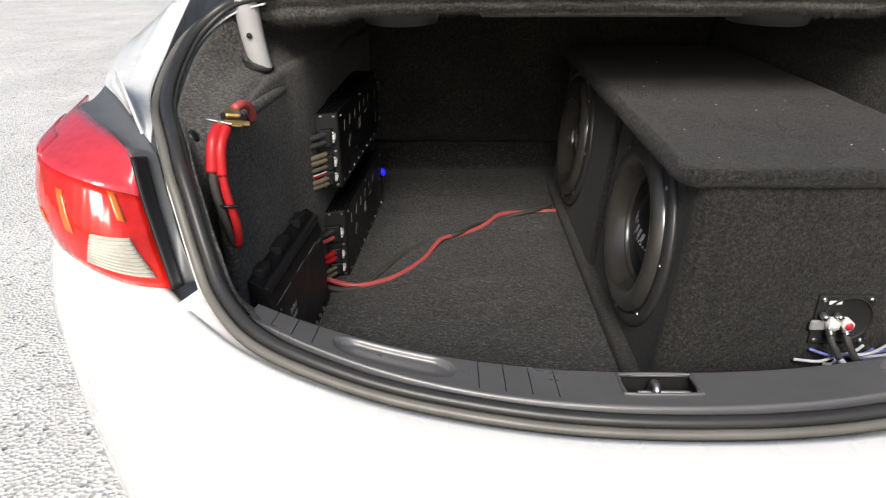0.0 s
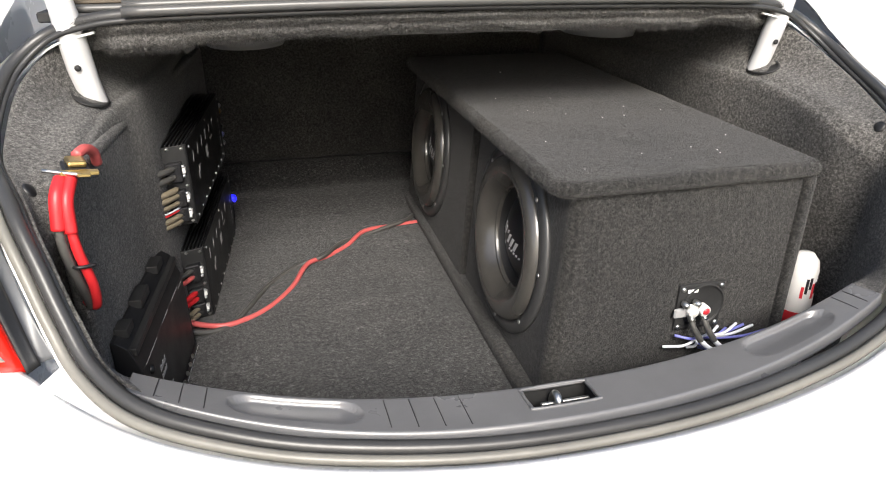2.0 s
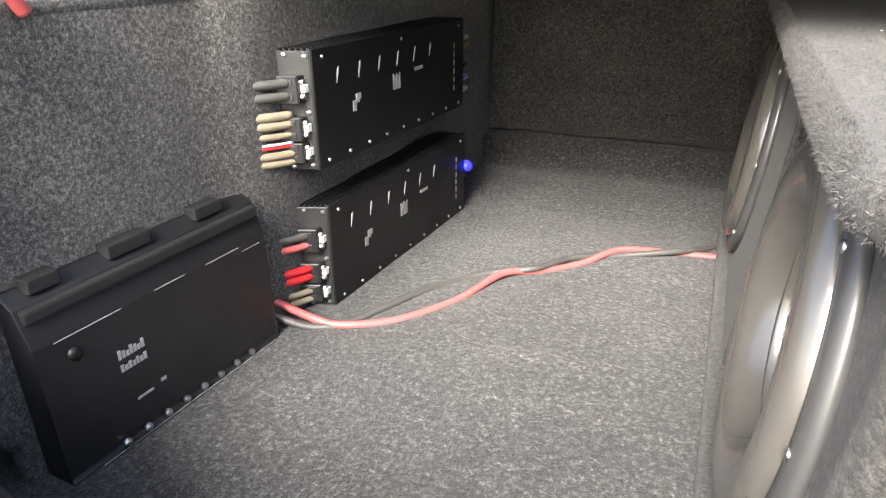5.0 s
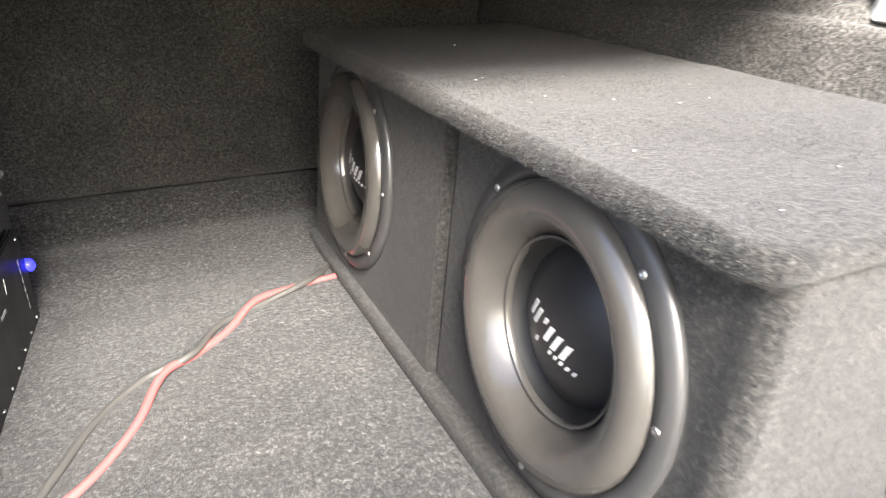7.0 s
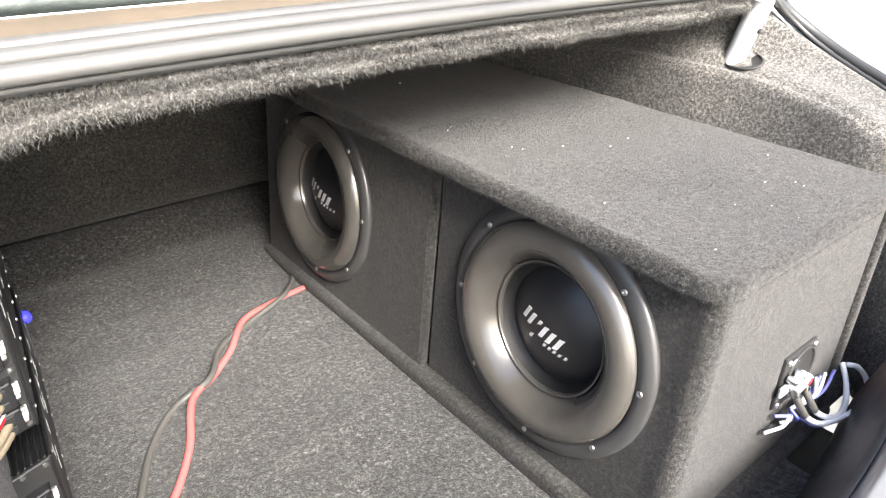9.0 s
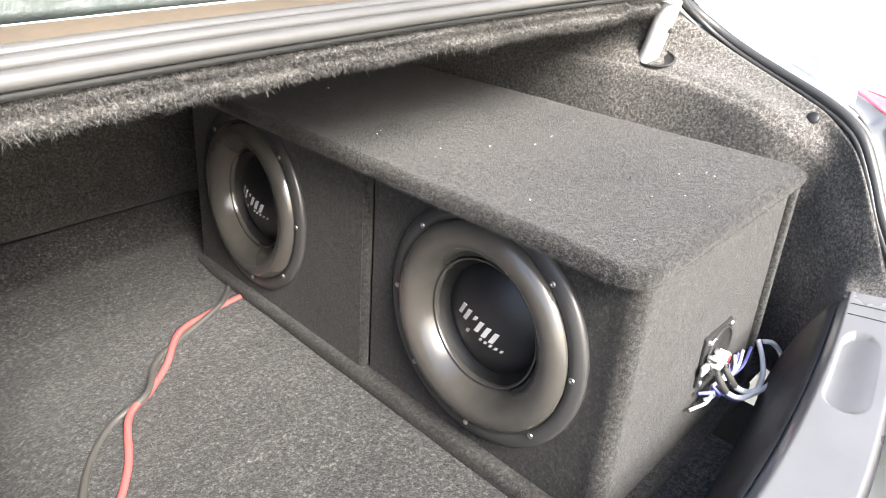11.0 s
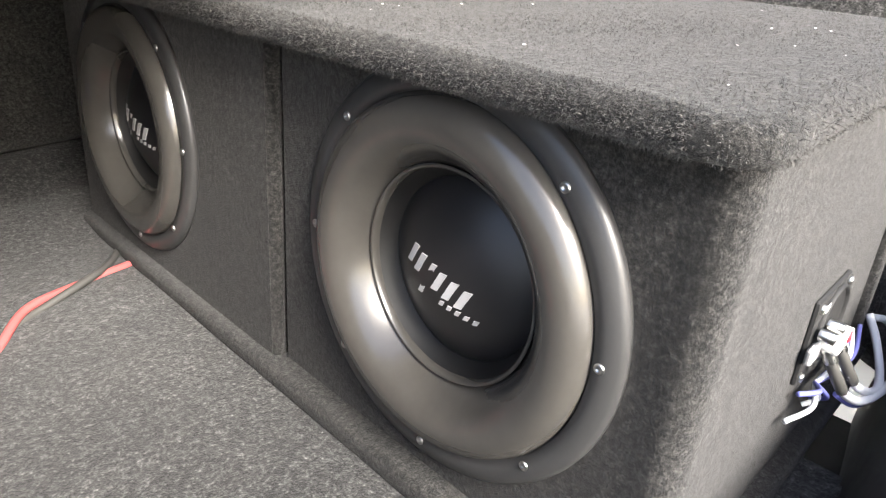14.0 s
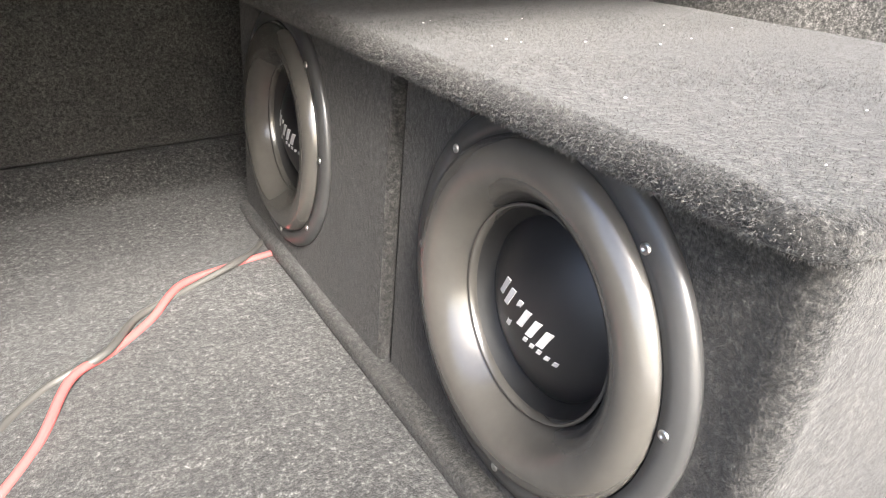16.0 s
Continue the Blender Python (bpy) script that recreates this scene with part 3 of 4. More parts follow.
sy = np.clip(1.09 + 0.09 * np.sin(sx * 9) * 0.3 + rng.normal(0, 0.055, 10000), 0.95, 1.21)
tx = rng.uniform(-0.40, -0.20, 1600)
ty = 1.02 - 0.35 * (tx + 0.40) + rng.normal(0, 0.003, 1600)
cx, cy = np.concatenate([cx, sx, tx]), np.concatenate([cy, sy, ty])
ok = cx < 0.03
cx, cy = cx[ok], cy[ok]
cz = np.array([floor_z(a, b) for a, b in zip(cx, cy)])
fuzz("lit_dust_nap", np.stack([cx, cy, cz - 0.0005], 1), np.tile(np.array([[0, -0.3, 0.6]]), (len(cx), 1)), 0.0034, 0.00055, LITDUST, seat, "pale dusty fibres that also paint the light on the carpet crest", 0.0, 32)
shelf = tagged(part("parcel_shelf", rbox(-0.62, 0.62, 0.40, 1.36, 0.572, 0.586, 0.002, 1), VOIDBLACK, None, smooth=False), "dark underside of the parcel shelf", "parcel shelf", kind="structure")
part("cross_bar", rbox(-0.20, 0.34, 0.585, 0.63, 0.518, 0.5715, 0.004, 2), TRIM, shelf, "grey pressed steel cross bar", smooth=False)


def hem_z(x):
    return 0.531 - 0.045 * x * x + 0.004 * noise.noise(Vector((x * 14, 0, 0))) + 0.003 * noise.noise(Vector((x * 45, 3, 0))) + 0.010 * smooth01(0.40, 0.43, x) * (1 - smooth01(0.5, 0.53, x)) - 0.008 * smooth01(-0.40, -0.44, x)


HEM = [(0.378, 0.586, 0.0), (0.364, 0.579, 0.0), (0.359, 0.572, 0.25), (0.368, 0.566, 0.45), (0.363, 0.560, 0.65), (0.368, 0.554, 0.85), (0.387, 0.549, 1.0), (0.41, 0.550, 1.0), (0.44, 0.565, 0.5), (0.46, 0.573, 0.0)]


def hem(u, v):
    x = -0.57 + 1.14 * u
    y, z, w = spline(HEM, 36)[round(v * 36)]
    return Vector((x, y + 0.05 * smooth01(0.5, 0.57, abs(x)) * w + 0.003 * noise.noise(Vector((x * 11, v * 3, 2))), z + (hem_z(x) - 0.531) * w))


part("shelf_hem", thick(grid(hem, 150, 36), 0.003), LINER, shelf, "fuzzy grey felt hem under the window rim")
rng = np.random.default_rng(7)
us, vs = rng.uniform(0, 1, 26000), rng.choice(np.arange(4, 30), 26000)
HP = [(y, z, w) for y, z, w in (tuple(p) for p in spline(HEM, 36))]
xs = -0.57 + 1.14 * us
ys = np.array([HP[k][0] for k in vs]) + 0.05 * np.clip((np.abs(xs) - 0.5) / 0.07, 0, 1) * np.array([HP[k][2] for k in vs])
dz = np.array([hem_z(x) - 0.531 for x in xs])
zs = np.array([HP[k][1] for k in vs]) + dz * np.array([HP[k][2] for k in vs])
pts = np.stack([xs, ys, zs], 1) + rng.normal(0, 0.0012, (26000, 3))
nrm = np.tile(np.array([[0, -0.8, -0.25]]), (26000, 1))
nrm[vs > 20] = (0, -0.3, -0.9)
fuzz("felt_nap", pts, nrm, 0.0065, 0.00035, LINER, shelf, "loose grey felt fibres", 0.2)

for s in (-1, 1):
    m = Matrix.Translation((s * 0.35, 0.63, 0.572)) @ Matrix.Diagonal((0.085, 0.115, -1, 1))
    sp = part("rear_speaker", lathe([(1.0, -0.002), (1.0, 0.012), (0.93, 0.022), (0.86, 0.050), (0.80, 0.066), (0.0, 0.068)], 40, m), TRIM, shelf, "dark oval speaker basket hanging from the shelf")
    part("speaker_gasket", lathe([(1.06, 0.0), (1.06, 0.006), (0.98, 0.007)], 40, m), PALEGREY, sp)

# window rim above the opening
part("rain_gutter", thick(grid(lambda u, v: Vector((-0.58 + 1.16 * u, 0.398 + 0.040 * v, 0.598 + 0.003 * math.sin(v * math.pi) + 0.012 * v + 0.004 * (1 - (2 * u - 1) ** 2))), 40, 6), 0.003), GUTTER, car, "dusty tan rain gutter below the rear window")
part("gutter_lip", tube([(-0.58, 0.394, 0.590), (0, 0.394, 0.594), (0.58, 0.394, 0.590)], 0.006, 40, 8), RIBGREY, car)
for y, z, r in ((0.347, 0.595, 0.0072), (0.363, 0.602, 0.0070), (0.381, 0.606, 0.0060)):
    part("gutter_rib", tube([(-0.50, y, z - 0.006), (-0.25, y, z - 0.001), (0, y, z), (0.25, y, z - 0.001), (0.50, y, z - 0.006)], r, 40, 8), RIBGREY, car, "rounded grey painted rib of the gutter")
part("gutter_edge", tube([(-0.58, 0.437, 0.608), (0, 0.437, 0.612), (0.58, 0.437, 0.608)], 0.0035, 40, 6), PAINT, car, "white gutter edge")

# the open lid, standing upright beyond the gutter
lid = part("trunk_lid", thick(grid(lambda u, v: Vector(((-0.60 + 1.2 * u) * (1 - 0.06 * v), 0.462 + 0.10 * v + 0.03 * math.sin(v * math.pi) + 0.02 * (2 * u - 1) ** 2, 0.60 + 0.82 * v)), 40, 24), -0.03), PAINT, car, "raised white trunk lid")
part("damping_mat", thick(grid(lambda u, v: Vector(((-0.58 + 1.16 * u), 0.446 + 0.09 * v + 0.02 * math.sin(v * math.pi) + 0.02 * (2 * u - 1) ** 2 + 0.0012 * noise.noise(Vector((u * 60, v * 40, 0))), 0.607 + 0.715 * v)), 120, 60), -0.003), FOIL, lid, "silver foil sound-damping mat")
bm = bmesh.new()
rnd = random.Random(4)
for k in range(16):
    for q in range(4):
        x = -0.52 + 0.068 * k + 0.02 * (q % 2)
        z = 0.636 + 0.07 * q
        y = 0.440 + 0.128 * (z - 0.622) + 0.02 * (x / 0.55) ** 2 + 0.02 * math.sin((z - 0.622) / 0.7 * math.pi)
        for w in range(4):
            rbox(0, 0.006, 0, 0.0012, 0, 0.016 - 0.004 * (w % 2), 0, 1, Matrix.Translation((x + 0.009 * w, y + 0.0035, z)) @ pose(0, 0, 0, -8, 30, 0), bm)
part("mat_print", bm, BLACK, lid, "black printed shapes on the foil", smooth=False)["kind"] = "stuff"


# ---- subwoofer box ----
LEAN = 0.085


def baffle_x(z):
    return 0.062 + LEAN * (z - 0.23)


box = thing("subwoofer_box", "charcoal felt-covered subwoofer box with two drivers, overhanging lid", "speaker box")
part("base_panel", rbox(0.020, 0.462, 0.078, 1.07, 0.001, 0.030, 0.010, 3), BOXFELT, box)


def baffle(y0, y1, out, yc, zc, r=0.1425, n=72):
    """A leaning panel with the driver's round cut-out through it."""
    z0, z1 = 0.022, 0.366
    angles = sorted([2 * math.pi * k / n + 0.013 for k in range(n)] + [math.atan2(z - zc, y - yc) % (2 * math.pi) for y in (y0, y1) for z in (z0, z1)])
    bm = bmesh.new()
    loops = []
    for depth in (0.0, 0.022):
        outer, inner = [], []
        for a in angles:
            c, d = math.cos(a), math.sin(a)
            k = min((y1 - yc) / c if c > 1e-6 else ((y0 - yc) / c if c < -1e-6 else 9), (z1 - zc) / d if d > 1e-6 else ((z0 - zc) / d if d < -1e-6 else 9))
            for lst, q in ((outer, k), (inner, r)):
                y, z = yc + c * q, zc + d * q
                lst.append(bm.verts.new((baffle_x(z) - out + depth, y, z)))
        loops.append((outer, inner))
    (fo, fi), (ko, ki) = loops
    for k in range(len(angles)):
        for a, b in ((fo, fi), (ki, ko), (fi, ki), (ko, fo)):
            bm.faces.new((a[k - 1], a[k], b[k], b[k - 1]))
    return bm


near_b = part("baffle", baffle(0.111, 0.522, 0.0, 0.3055, 0.213), BOXFELT, box, smooth=False)
far_b = part("baffle", baffle(0.538, 1.06, 0.010, 0.846, 0.218), BOXFELT, box, smooth=False)
for dx, y, r in ((0.0005, 0.5415, 0.0105), (0.0085, 0.5205, 0.0085)):
    part("baffle_edge", tube([(baffle_x(z) + dx, y, z) for z in (0.026, 0.2, 0.364)], r, 12, 16), BOXFELT, box, "soft felt-wrapped edge of the baffle")
# near-black strip behind the gap, painting the shade of the slot
part("slot_shade", rbox(0.080, 0.095, 0.515, 0.55, 0.03, 0.355, 0.002, 1), VOIDBLACK, box, "near-black strip painting the shade between the two chambers")
def rear_wall(u, v):
    """The panel facing out of the trunk; its felt wraps round a soft corner onto the baffle."""
    z = 0.024 + 0.342 * v
    bx = baffle_x(z)
    if u < 0.1:
        f = u * 10
        return Vector((bx + 0.0015 - 0.003 * f, 0.150 - 0.0365 * f, z))
    if u < 0.4:
        a = (u - 0.1) / 0.3 * math.pi / 2
        return Vector((bx - 0.0015 + 0.0195 * (1 - math.cos(a)), 0.1135 - 0.0195 * math.sin(a), z))
    f = (u - 0.4) / 0.6
    return Vector((bx + 0.018 + (0.435 - bx) * f, 0.094, z))


part("rear_panel", thick(grid(rear_wall, 60, 30), -0.016), BOXFELT, box, "felt-covered panel wrapped round a soft corner")
part("side_panel", rbox(0.438, 0.458, 0.086, 1.06, 0.024, 0.366, 0.007, 2), BOXFELT, box)
part("back_panel", rbox(0.07, 0.445, 1.04, 1.06, 0.024, 0.366, 0.006, 2), BOXFELT, box)
LID_R, LID_Z = 0.0130, 0.3745


def lid_outline(n=8):
    """Rounded rectangle with outward normals, drawn in by the edge radius."""
    out = []
    for cx, cy, r, a0 in ((0.036, 0.080, 0.034, 180), (0.464, 0.080, 0.020, 270), (0.464, 1.068, 0.020, 0), (0.036, 1.068, 0.020, 90)):
        qx, qy = cx + (r if cx < 0.2 else -r), cy + (r if cy < 0.5 else -r)
        for k in range(n + 1):
            a = radians(a0 + 90 * k / n)
            out.append((qx + (r - LID_R) * math.cos(a), qy + (r - LID_R) * math.sin(a), math.cos(a), math.sin(a)))
    return out


dense = []
base = lid_outline()
for k, (x, y, nx, ny) in enumerate(base):
    x2, y2, nx2, ny2 = base[(k + 1) % len(base)]
    m_ = max(1, int(math.hypot(x2 - x, y2 - y) / 0.012))
    dense += [(x + (x2 - x) * q / m_, y + (y2 - y) * q / m_, nx + (nx2 - nx) * q / m_, ny + (ny2 - ny) * q / m_) for q in range(m_)]


def lid_point(k, a):
    x, y, nx, ny = dense[k % len(dense)]
    sag = 0.0016 * noise.noise(Vector((x * 16, y * 16, 0))) + 0.0008 * noise.noise(Vector((x * 60, y * 60, a)))
    r = LID_R + sag
    return Vector((x + nx * r * math.cos(a), y + ny * r * math.cos(a), LID_Z + r * math.sin(a) + 0.012 * (y - 0.08)))


bm = grid(lambda u, v: lid_point(round(u * len(dense)), -math.pi / 2 + math.pi * v), len(dense), 10, wrap=True)
bm.verts.ensure_lookup_table()
bm.faces.new([bm.verts[11 * k + 10] for k in range(len(dense))])
bm.faces.new([bm.verts[11 * k] for k in range(len(dense))][::-1])
bmesh.ops.inset_individual(bm, faces=[f for f in bm.faces if len(f.verts) > 8], thickness=0.004)
part("lid_panel", bm, BOXFELT, box, "felt-covered top with soft rounded edges")

# loose felt fibres along the lid's edges, thin on its top, paler to look lit
rng = np.random.default_rng(11)
N = 44000
pick, ang = rng.integers(0, len(dense), N), rng.uniform(-1.3, 1.5, N)
pick[: N * 2 // 3] = rng.integers(len(dense) * 2 // 3, len(dense), N * 2 // 3)
D4 = np.array(dense)[pick]
jit = rng.uniform(-0.006, 0.006, N)
ca = np.cos(ang)
edge_pts = np.stack([D4[:, 0] + D4[:, 2] * LID_R * ca - D4[:, 3] * jit, D4[:, 1] + D4[:, 3] * LID_R * ca + D4[:, 2] * jit, LID_Z + LID_R * np.sin(ang)], 1)
edge_pts[:, 2] += 0.012 * (edge_pts[:, 1] - 0.08)
fuzz("felt_nap", edge_pts, np.stack([D4[:, 2] * ca, D4[:, 3] * ca, np.sin(ang)], 1), 0.0029, 0.00022, LITNAP, box, "felt fibres on the lid edge, coloured paler to look lit", 0.1, 5)
N = 30000
top = np.stack([rng.uniform(0.05, 0.45, N), rng.uniform(0.09, 0.6, N), np.zeros(N)], 1)
top[:, 2] = 0.3872 + 0.012 * (top[:, 1] - 0.08)
fuzz("felt_nap", top, np.tile(np.array([[0, 0, 1.0]]), (N, 1)), 0.0022, 0.00022, LITNAP, box, "", 0.0, 8)


def dome(r):
    return -0.024 + 0.027 * (1 - (r / 0.074) ** 2)


def subwoofer(y, z, panel_out):
    out = Vector((-1, 0, LEAN)).normalized()
    right = Vector((0, -1, 0))
    up = out.cross(right)
    base = Vector((baffle_x(z) - panel_out, y, z))
    m = Matrix.Translation(base) @ Matrix((right, up, out)).transposed().to_4x4() @ Matrix.Diagonal((1.03, 1.03, 1, 1))
    sub = part("subwoofer", lathe([(0.147, -0.004), (0.1605, 0.0), (0.1605, 0.005), (0.157, 0.009), (0.148, 0.0105), (0.1405, 0.0105), (0.139, 0.004), (0.130, 0.003)], 96, m), BASKET, box, "twelve-inch subwoofer with a wide rubber surround")
    part("surround", lathe([(0.1392, 0.005), (0.1387, 0.011), (0.1355, 0.0175), (0.129, 0.0225), (0.120, 0.0245), (0.110, 0.0225), (0.1015, 0.0165), (0.0945, 0.0075), (0.0895, -0.002), (0.0862, -0.009), (0.083, -0.012)], 96, m), SURROUND, sub, "wide half-roll rubber surround")
    part("surround_bead", lathe([(0.0868, -0.003), (0.0852, -0.0018), (0.0838, -0.0035), (0.083, -0.010)], 96, m), SURROUND, sub)
    part("cone", lathe([(0.0845, -0.008), (0.081, -0.015), (0.076, -0.024), (0.072, -0.027)], 96, m), CONE, sub, "black pressed cone")
    part("dust_cap", lathe([(0.0745, -0.0265), (0.074, -0.024)] + [(0.073 * math.cos(a), dome(0.073 * math.cos(a))) for a in (math.pi / 2 * k / 14 for k in range(15))], 96, m), CAP, sub, "domed satin black dust cap")
    # plain slanted bars on the cap, one drawn out into a spike
    bars = [(-0.034 + 0.0115 * k, 0.009 - 0.0035 * k, 0.0075, 0.0165) for k in range(6)]
    bars[2] = (-0.0135, -0.0045, 0.0060, 0.030)
    bars += [(0.004 + 0.0075 * k, -0.0185 - 0.0016 * k, 0.0042, 0.0042) for k in range(5)]
    for cx, cy, w, h in bars:
        bm = bmesh.new()
        top = []
        for px, py in ((-w / 2 - h * 0.3, -h / 2), (w / 2 - h * 0.3, -h / 2), (w / 2 + h * 0.3, h / 2), (-w / 2 + h * 0.3, h / 2)):
            x, y = cx + px * 0.92, cy + py
            top.append(Vector((x, y, dome(math.hypot(x, y)) + 0.0010)))
        lo, hi = [bm.verts.new(m @ (p - Vector((0, 0, 0.0020)))) for p in top], [bm.verts.new(m @ p) for p in top]
        bm.faces.new(hi)
        bm.faces.new(lo[::-1])
        for k in range(4):
            bm.faces.new((lo[k - 1], lo[k], hi[k], hi[k - 1]))
        part("emblem_bar", bm, SILVERPRINT, sub, "" if h < 0.01 else "silver slanted emblem bar", smooth=False)
    for k in range(8):
        a = math.pi / 4 * k + 0.01
        part("screw", lathe([(0.0038, 0.010), (0.0038, 0.0114), (0.0030, 0.0121), (0.0019, 0.0121), (0.0015, 0.0110), (0.0, 0.0110)], 10, m @ Matrix.Translation((0.146 * math.cos(a), 0.146 * math.sin(a), 0))), STEEL, sub)
    return sub


subwoofer(0.3055, 0.213, 0.0)
subwoofer(0.846, 0.218, 0.010)

# terminal cup on the rear panel
cup = part("terminal_cup", rbox(0.256, 0.336, 0.0895, 0.096, 0.124, 0.204, 0.004, 2), VOIDBLACK, box, "black square terminal cup with a round recess", smooth=False)
cm = Matrix.Translation((0.301, 0.0895, 0.166)) @ pose(0, 0, 0, 90, 0, 0)
part("cup_recess", lathe([(0.036, 0.0005), (0.0345, 0.0015), (0.033, 0.0006), (0.0, 0.0004)], 40, cm), VOIDBLACK, cup, "round dark recess")
part("cup_ring", lathe([(0.0365, 0.0), (0.0365, 0.003), (0.034, 0.0035), (0.033, 0.0005)], 40, cm), VOIDBLACK, cup)
for x in (0.263, 0.329):
    for z in (0.131, 0.197):
        part("screw", lathe([(0.004, 0.0), (0.004, 0.002), (0.0, 0.003)], 10, Matrix.Translation((x, 0.0893, z)) @ pose(0, 0, 0, 90, 0, 0)), STEEL, cup)
part("contact_plate", rbox(0.250, 0.304, 0.083, 0.0888, 0.150, 0.166, 0.002, 1), PALEGREY, cup, "grey contact strip", smooth=False)
part("cup_label", rbox(0.270, 0.288, 0.0875, 0.0885, 0.190, 0.196, 0.0005, 1), WHITE, cup, smooth=False)
for x, mat in ((0.276, LABELWHITE), (0.296, LABELRED)):
    pm = Matrix.Translation((x, 0.085, 0.164)) @ pose(0, 0, 0, 90, 0, 0)
    post = part("binding_post", lathe([(0.0085, 0.0), (0.0085, 0.012), (0.007, 0.014), (0.006, 0.014)], 20, pm), LABELWHITE, cup, "round binding post")
    part("post_cap", lathe([(0.006, 0.012), (0.0058, 0.0145), (0.0, 0.0155)], 16, pm), mat, post)
    part("post_nut", lathe([(0.005, 0.0), (0.005, 0.012), (0.0, 0.013)], 6, Matrix.Translation((x - 0.012, 0.086, 0.175)) @ pose(0, 0, 0, 90, 0, 0)), STEEL, post)


# ---- speaker leads behind the box ----
def cord(name, label, runs, group=""):
    ob = thing(name, label, "wire", group)
    for pts, r, mat in runs:
        part("strand", tube(pts, r, 36, 8), mat, ob)
    return ob


LEAD_A = [(0.274, 0.080, 0.160), (0.277, 0.070, 0.140), (0.289, 0.062, 0.118), (0.315, 0.052, 0.098), (0.352, 0.046, 0.086), (0.42, 0.044, 0.066), (0.485, 0.050, 0.056), (0.510, 0.062, 0.066), (0.492, 0.073, 0.090), (0.470, 0.082, 0.100)]
LEAD_B = [(0.296, 0.080, 0.160), (0.299, 0.069, 0.140), (0.312, 0.060, 0.116), (0.338, 0.052, 0.096), (0.375, 0.048, 0.080), (0.42, 0.056, 0.074), (0.444, 0.070, 0.090), (0.450, 0.084, 0.112)]
lead = cord("speaker_lead", "two silver and blue sleeved speaker leads from the terminal cup", [
    (LEAD_A, 0.0040, WHITEWIRE), (LEAD_B, 0.0040, WHITEWIRE),
    ([(x, y + 0.003, z - 0.005) for x, y, z in LEAD_A[2:6]], 0.0030, BLUEWIRE)])
for run in (LEAD_A, LEAD_B):
    part("sleeve", tube(run[:3], 0.0050, 14, 8), BLACKCABLE, lead)
    part("lug", tube([run[0], Vector(run[0]).lerp(Vector(run[1]), 0.6)], 0.0056, 6, 8), STEEL, lead, "crimped metal lug")
star = []
rnd = random.Random(9)
for k, (dx, dz) in enumerate(((-0.060, -0.008), (-0.042, 0.010), (-0.016, -0.016), (0.006, -0.020), (0.034, 0.016), (0.050, 0.010), (0.068, 0.016), (0.082, 0.012), (0.100, 0.008), (0.135, -0.004))):
    star.append(([(0.300, 0.084, 0.108), (0.300 + dx * 0.5, 0.078 - 0.006 * rnd.random(), 0.109 + dz * 0.6), (0.300 + dx, 0.086, 0.108 + dz)], 0.0023, BLUEWIRE if k % 2 else WHITEWIRE))
cord("twist_tie", "tangle of white and blue wire ends", star)

# ---- floor cables ----
red = [(-0.52, 0.45, 0.045), (-0.47, 0.47, 0.016), (-0.43, 0.478, 0.010), (-0.37, 0.52, 0.008), (-0.315, 0.60, 0.009), (-0.275, 0.69, 0.017), (-0.225, 0.735, 0.010), (-0.175, 0.785, 0.009), (-0.125, 0.845, 0.016), (-0.05, 0.878, 0.009), (0.04, 0.893, 0.008)]
blk = [(-0.52, 0.44, 0.03), (-0.47, 0.457, 0.010), (-0.43, 0.484, 0.008), (-0.40, 0.54, 0.010), (-0.355, 0.635, 0.008), (-0.30, 0.70, 0.008), (-0.235, 0.722, 0.018), (-0.19, 0.795, 0.012), (-0.125, 0.838, 0.008), (-0.04, 0.870, 0.017), (0.0, 0.91, 0.010), (0.04, 0.965, 0.008)]
for name, pts, mat, lab in (("power_cable", red, PINKCABLE, "red heavy speaker cable twisted along the carpet, paled in colour for strong light"), ("power_cable", blk, BLACKCABLE, "charcoal heavy speaker cable twisted along the carpet")):
    tagged(part(name, tube(pts, 0.0054, 120, 12), mat, None), lab, "cable", "twisted cables")

# ---- amplifier board and amplifiers ----
YAW = -4.26


def on_board(y, z):
    """Pose on the board's face: x out of the board, y along it, z up."""
    return pose(-0.526 + 0.0745 * (y - 0.516), y, z, 0, 0, YAW)


board = thing("amplifier_board", "upright board wrapped in charcoal carpet, carrying amplifiers", "mounting board")
bm = rbox(-0.018, 0.0, 0.0, 1.06, 0.0, 0.424, 0.007, 3)
bmesh.ops.transform(bm, matrix=on_board(0.118, 0.002), verts=bm.verts)
part("panel", bm, LINER, board)
me0 = on_board(0.118, 0.002)
part("rolled_edge", tube([me0 @ Vector((-0.009, 0.0, z)) for z in (0.05, 0.15, 0.3, 0.41)], 0.011, 20, 10), LINER, board, "rolled carpet edge of the board")
part("rolled_edge", tube([me0 @ Vector((-0.009, y, 0.42)) for y in (0.0, 0.2, 0.5, 0.9)], 0.011, 30, 10), LINER, board)
rng = np.random.default_rng(21)
N = 9000
t = rng.uniform(0, 1, N)
loc = np.stack([-0.008 + rng.uniform(-0.008, 0.008, N), 0.92 * t, np.full(N, 0.423)], 1)
edge = np.stack([rng.uniform(-0.016, 0.0, N // 2), np.full(N // 2, 0.001), rng.uniform(0.02, 0.42, N // 2)], 1)
loc = np.concatenate([loc, edge])
nr = np.concatenate([np.tile([[0.2, 0, 1.0]], (N, 1)), np.tile([[0.1, -1.0, 0]], (N // 2, 1))])
mb = np.array(on_board(0.118, 0.002))
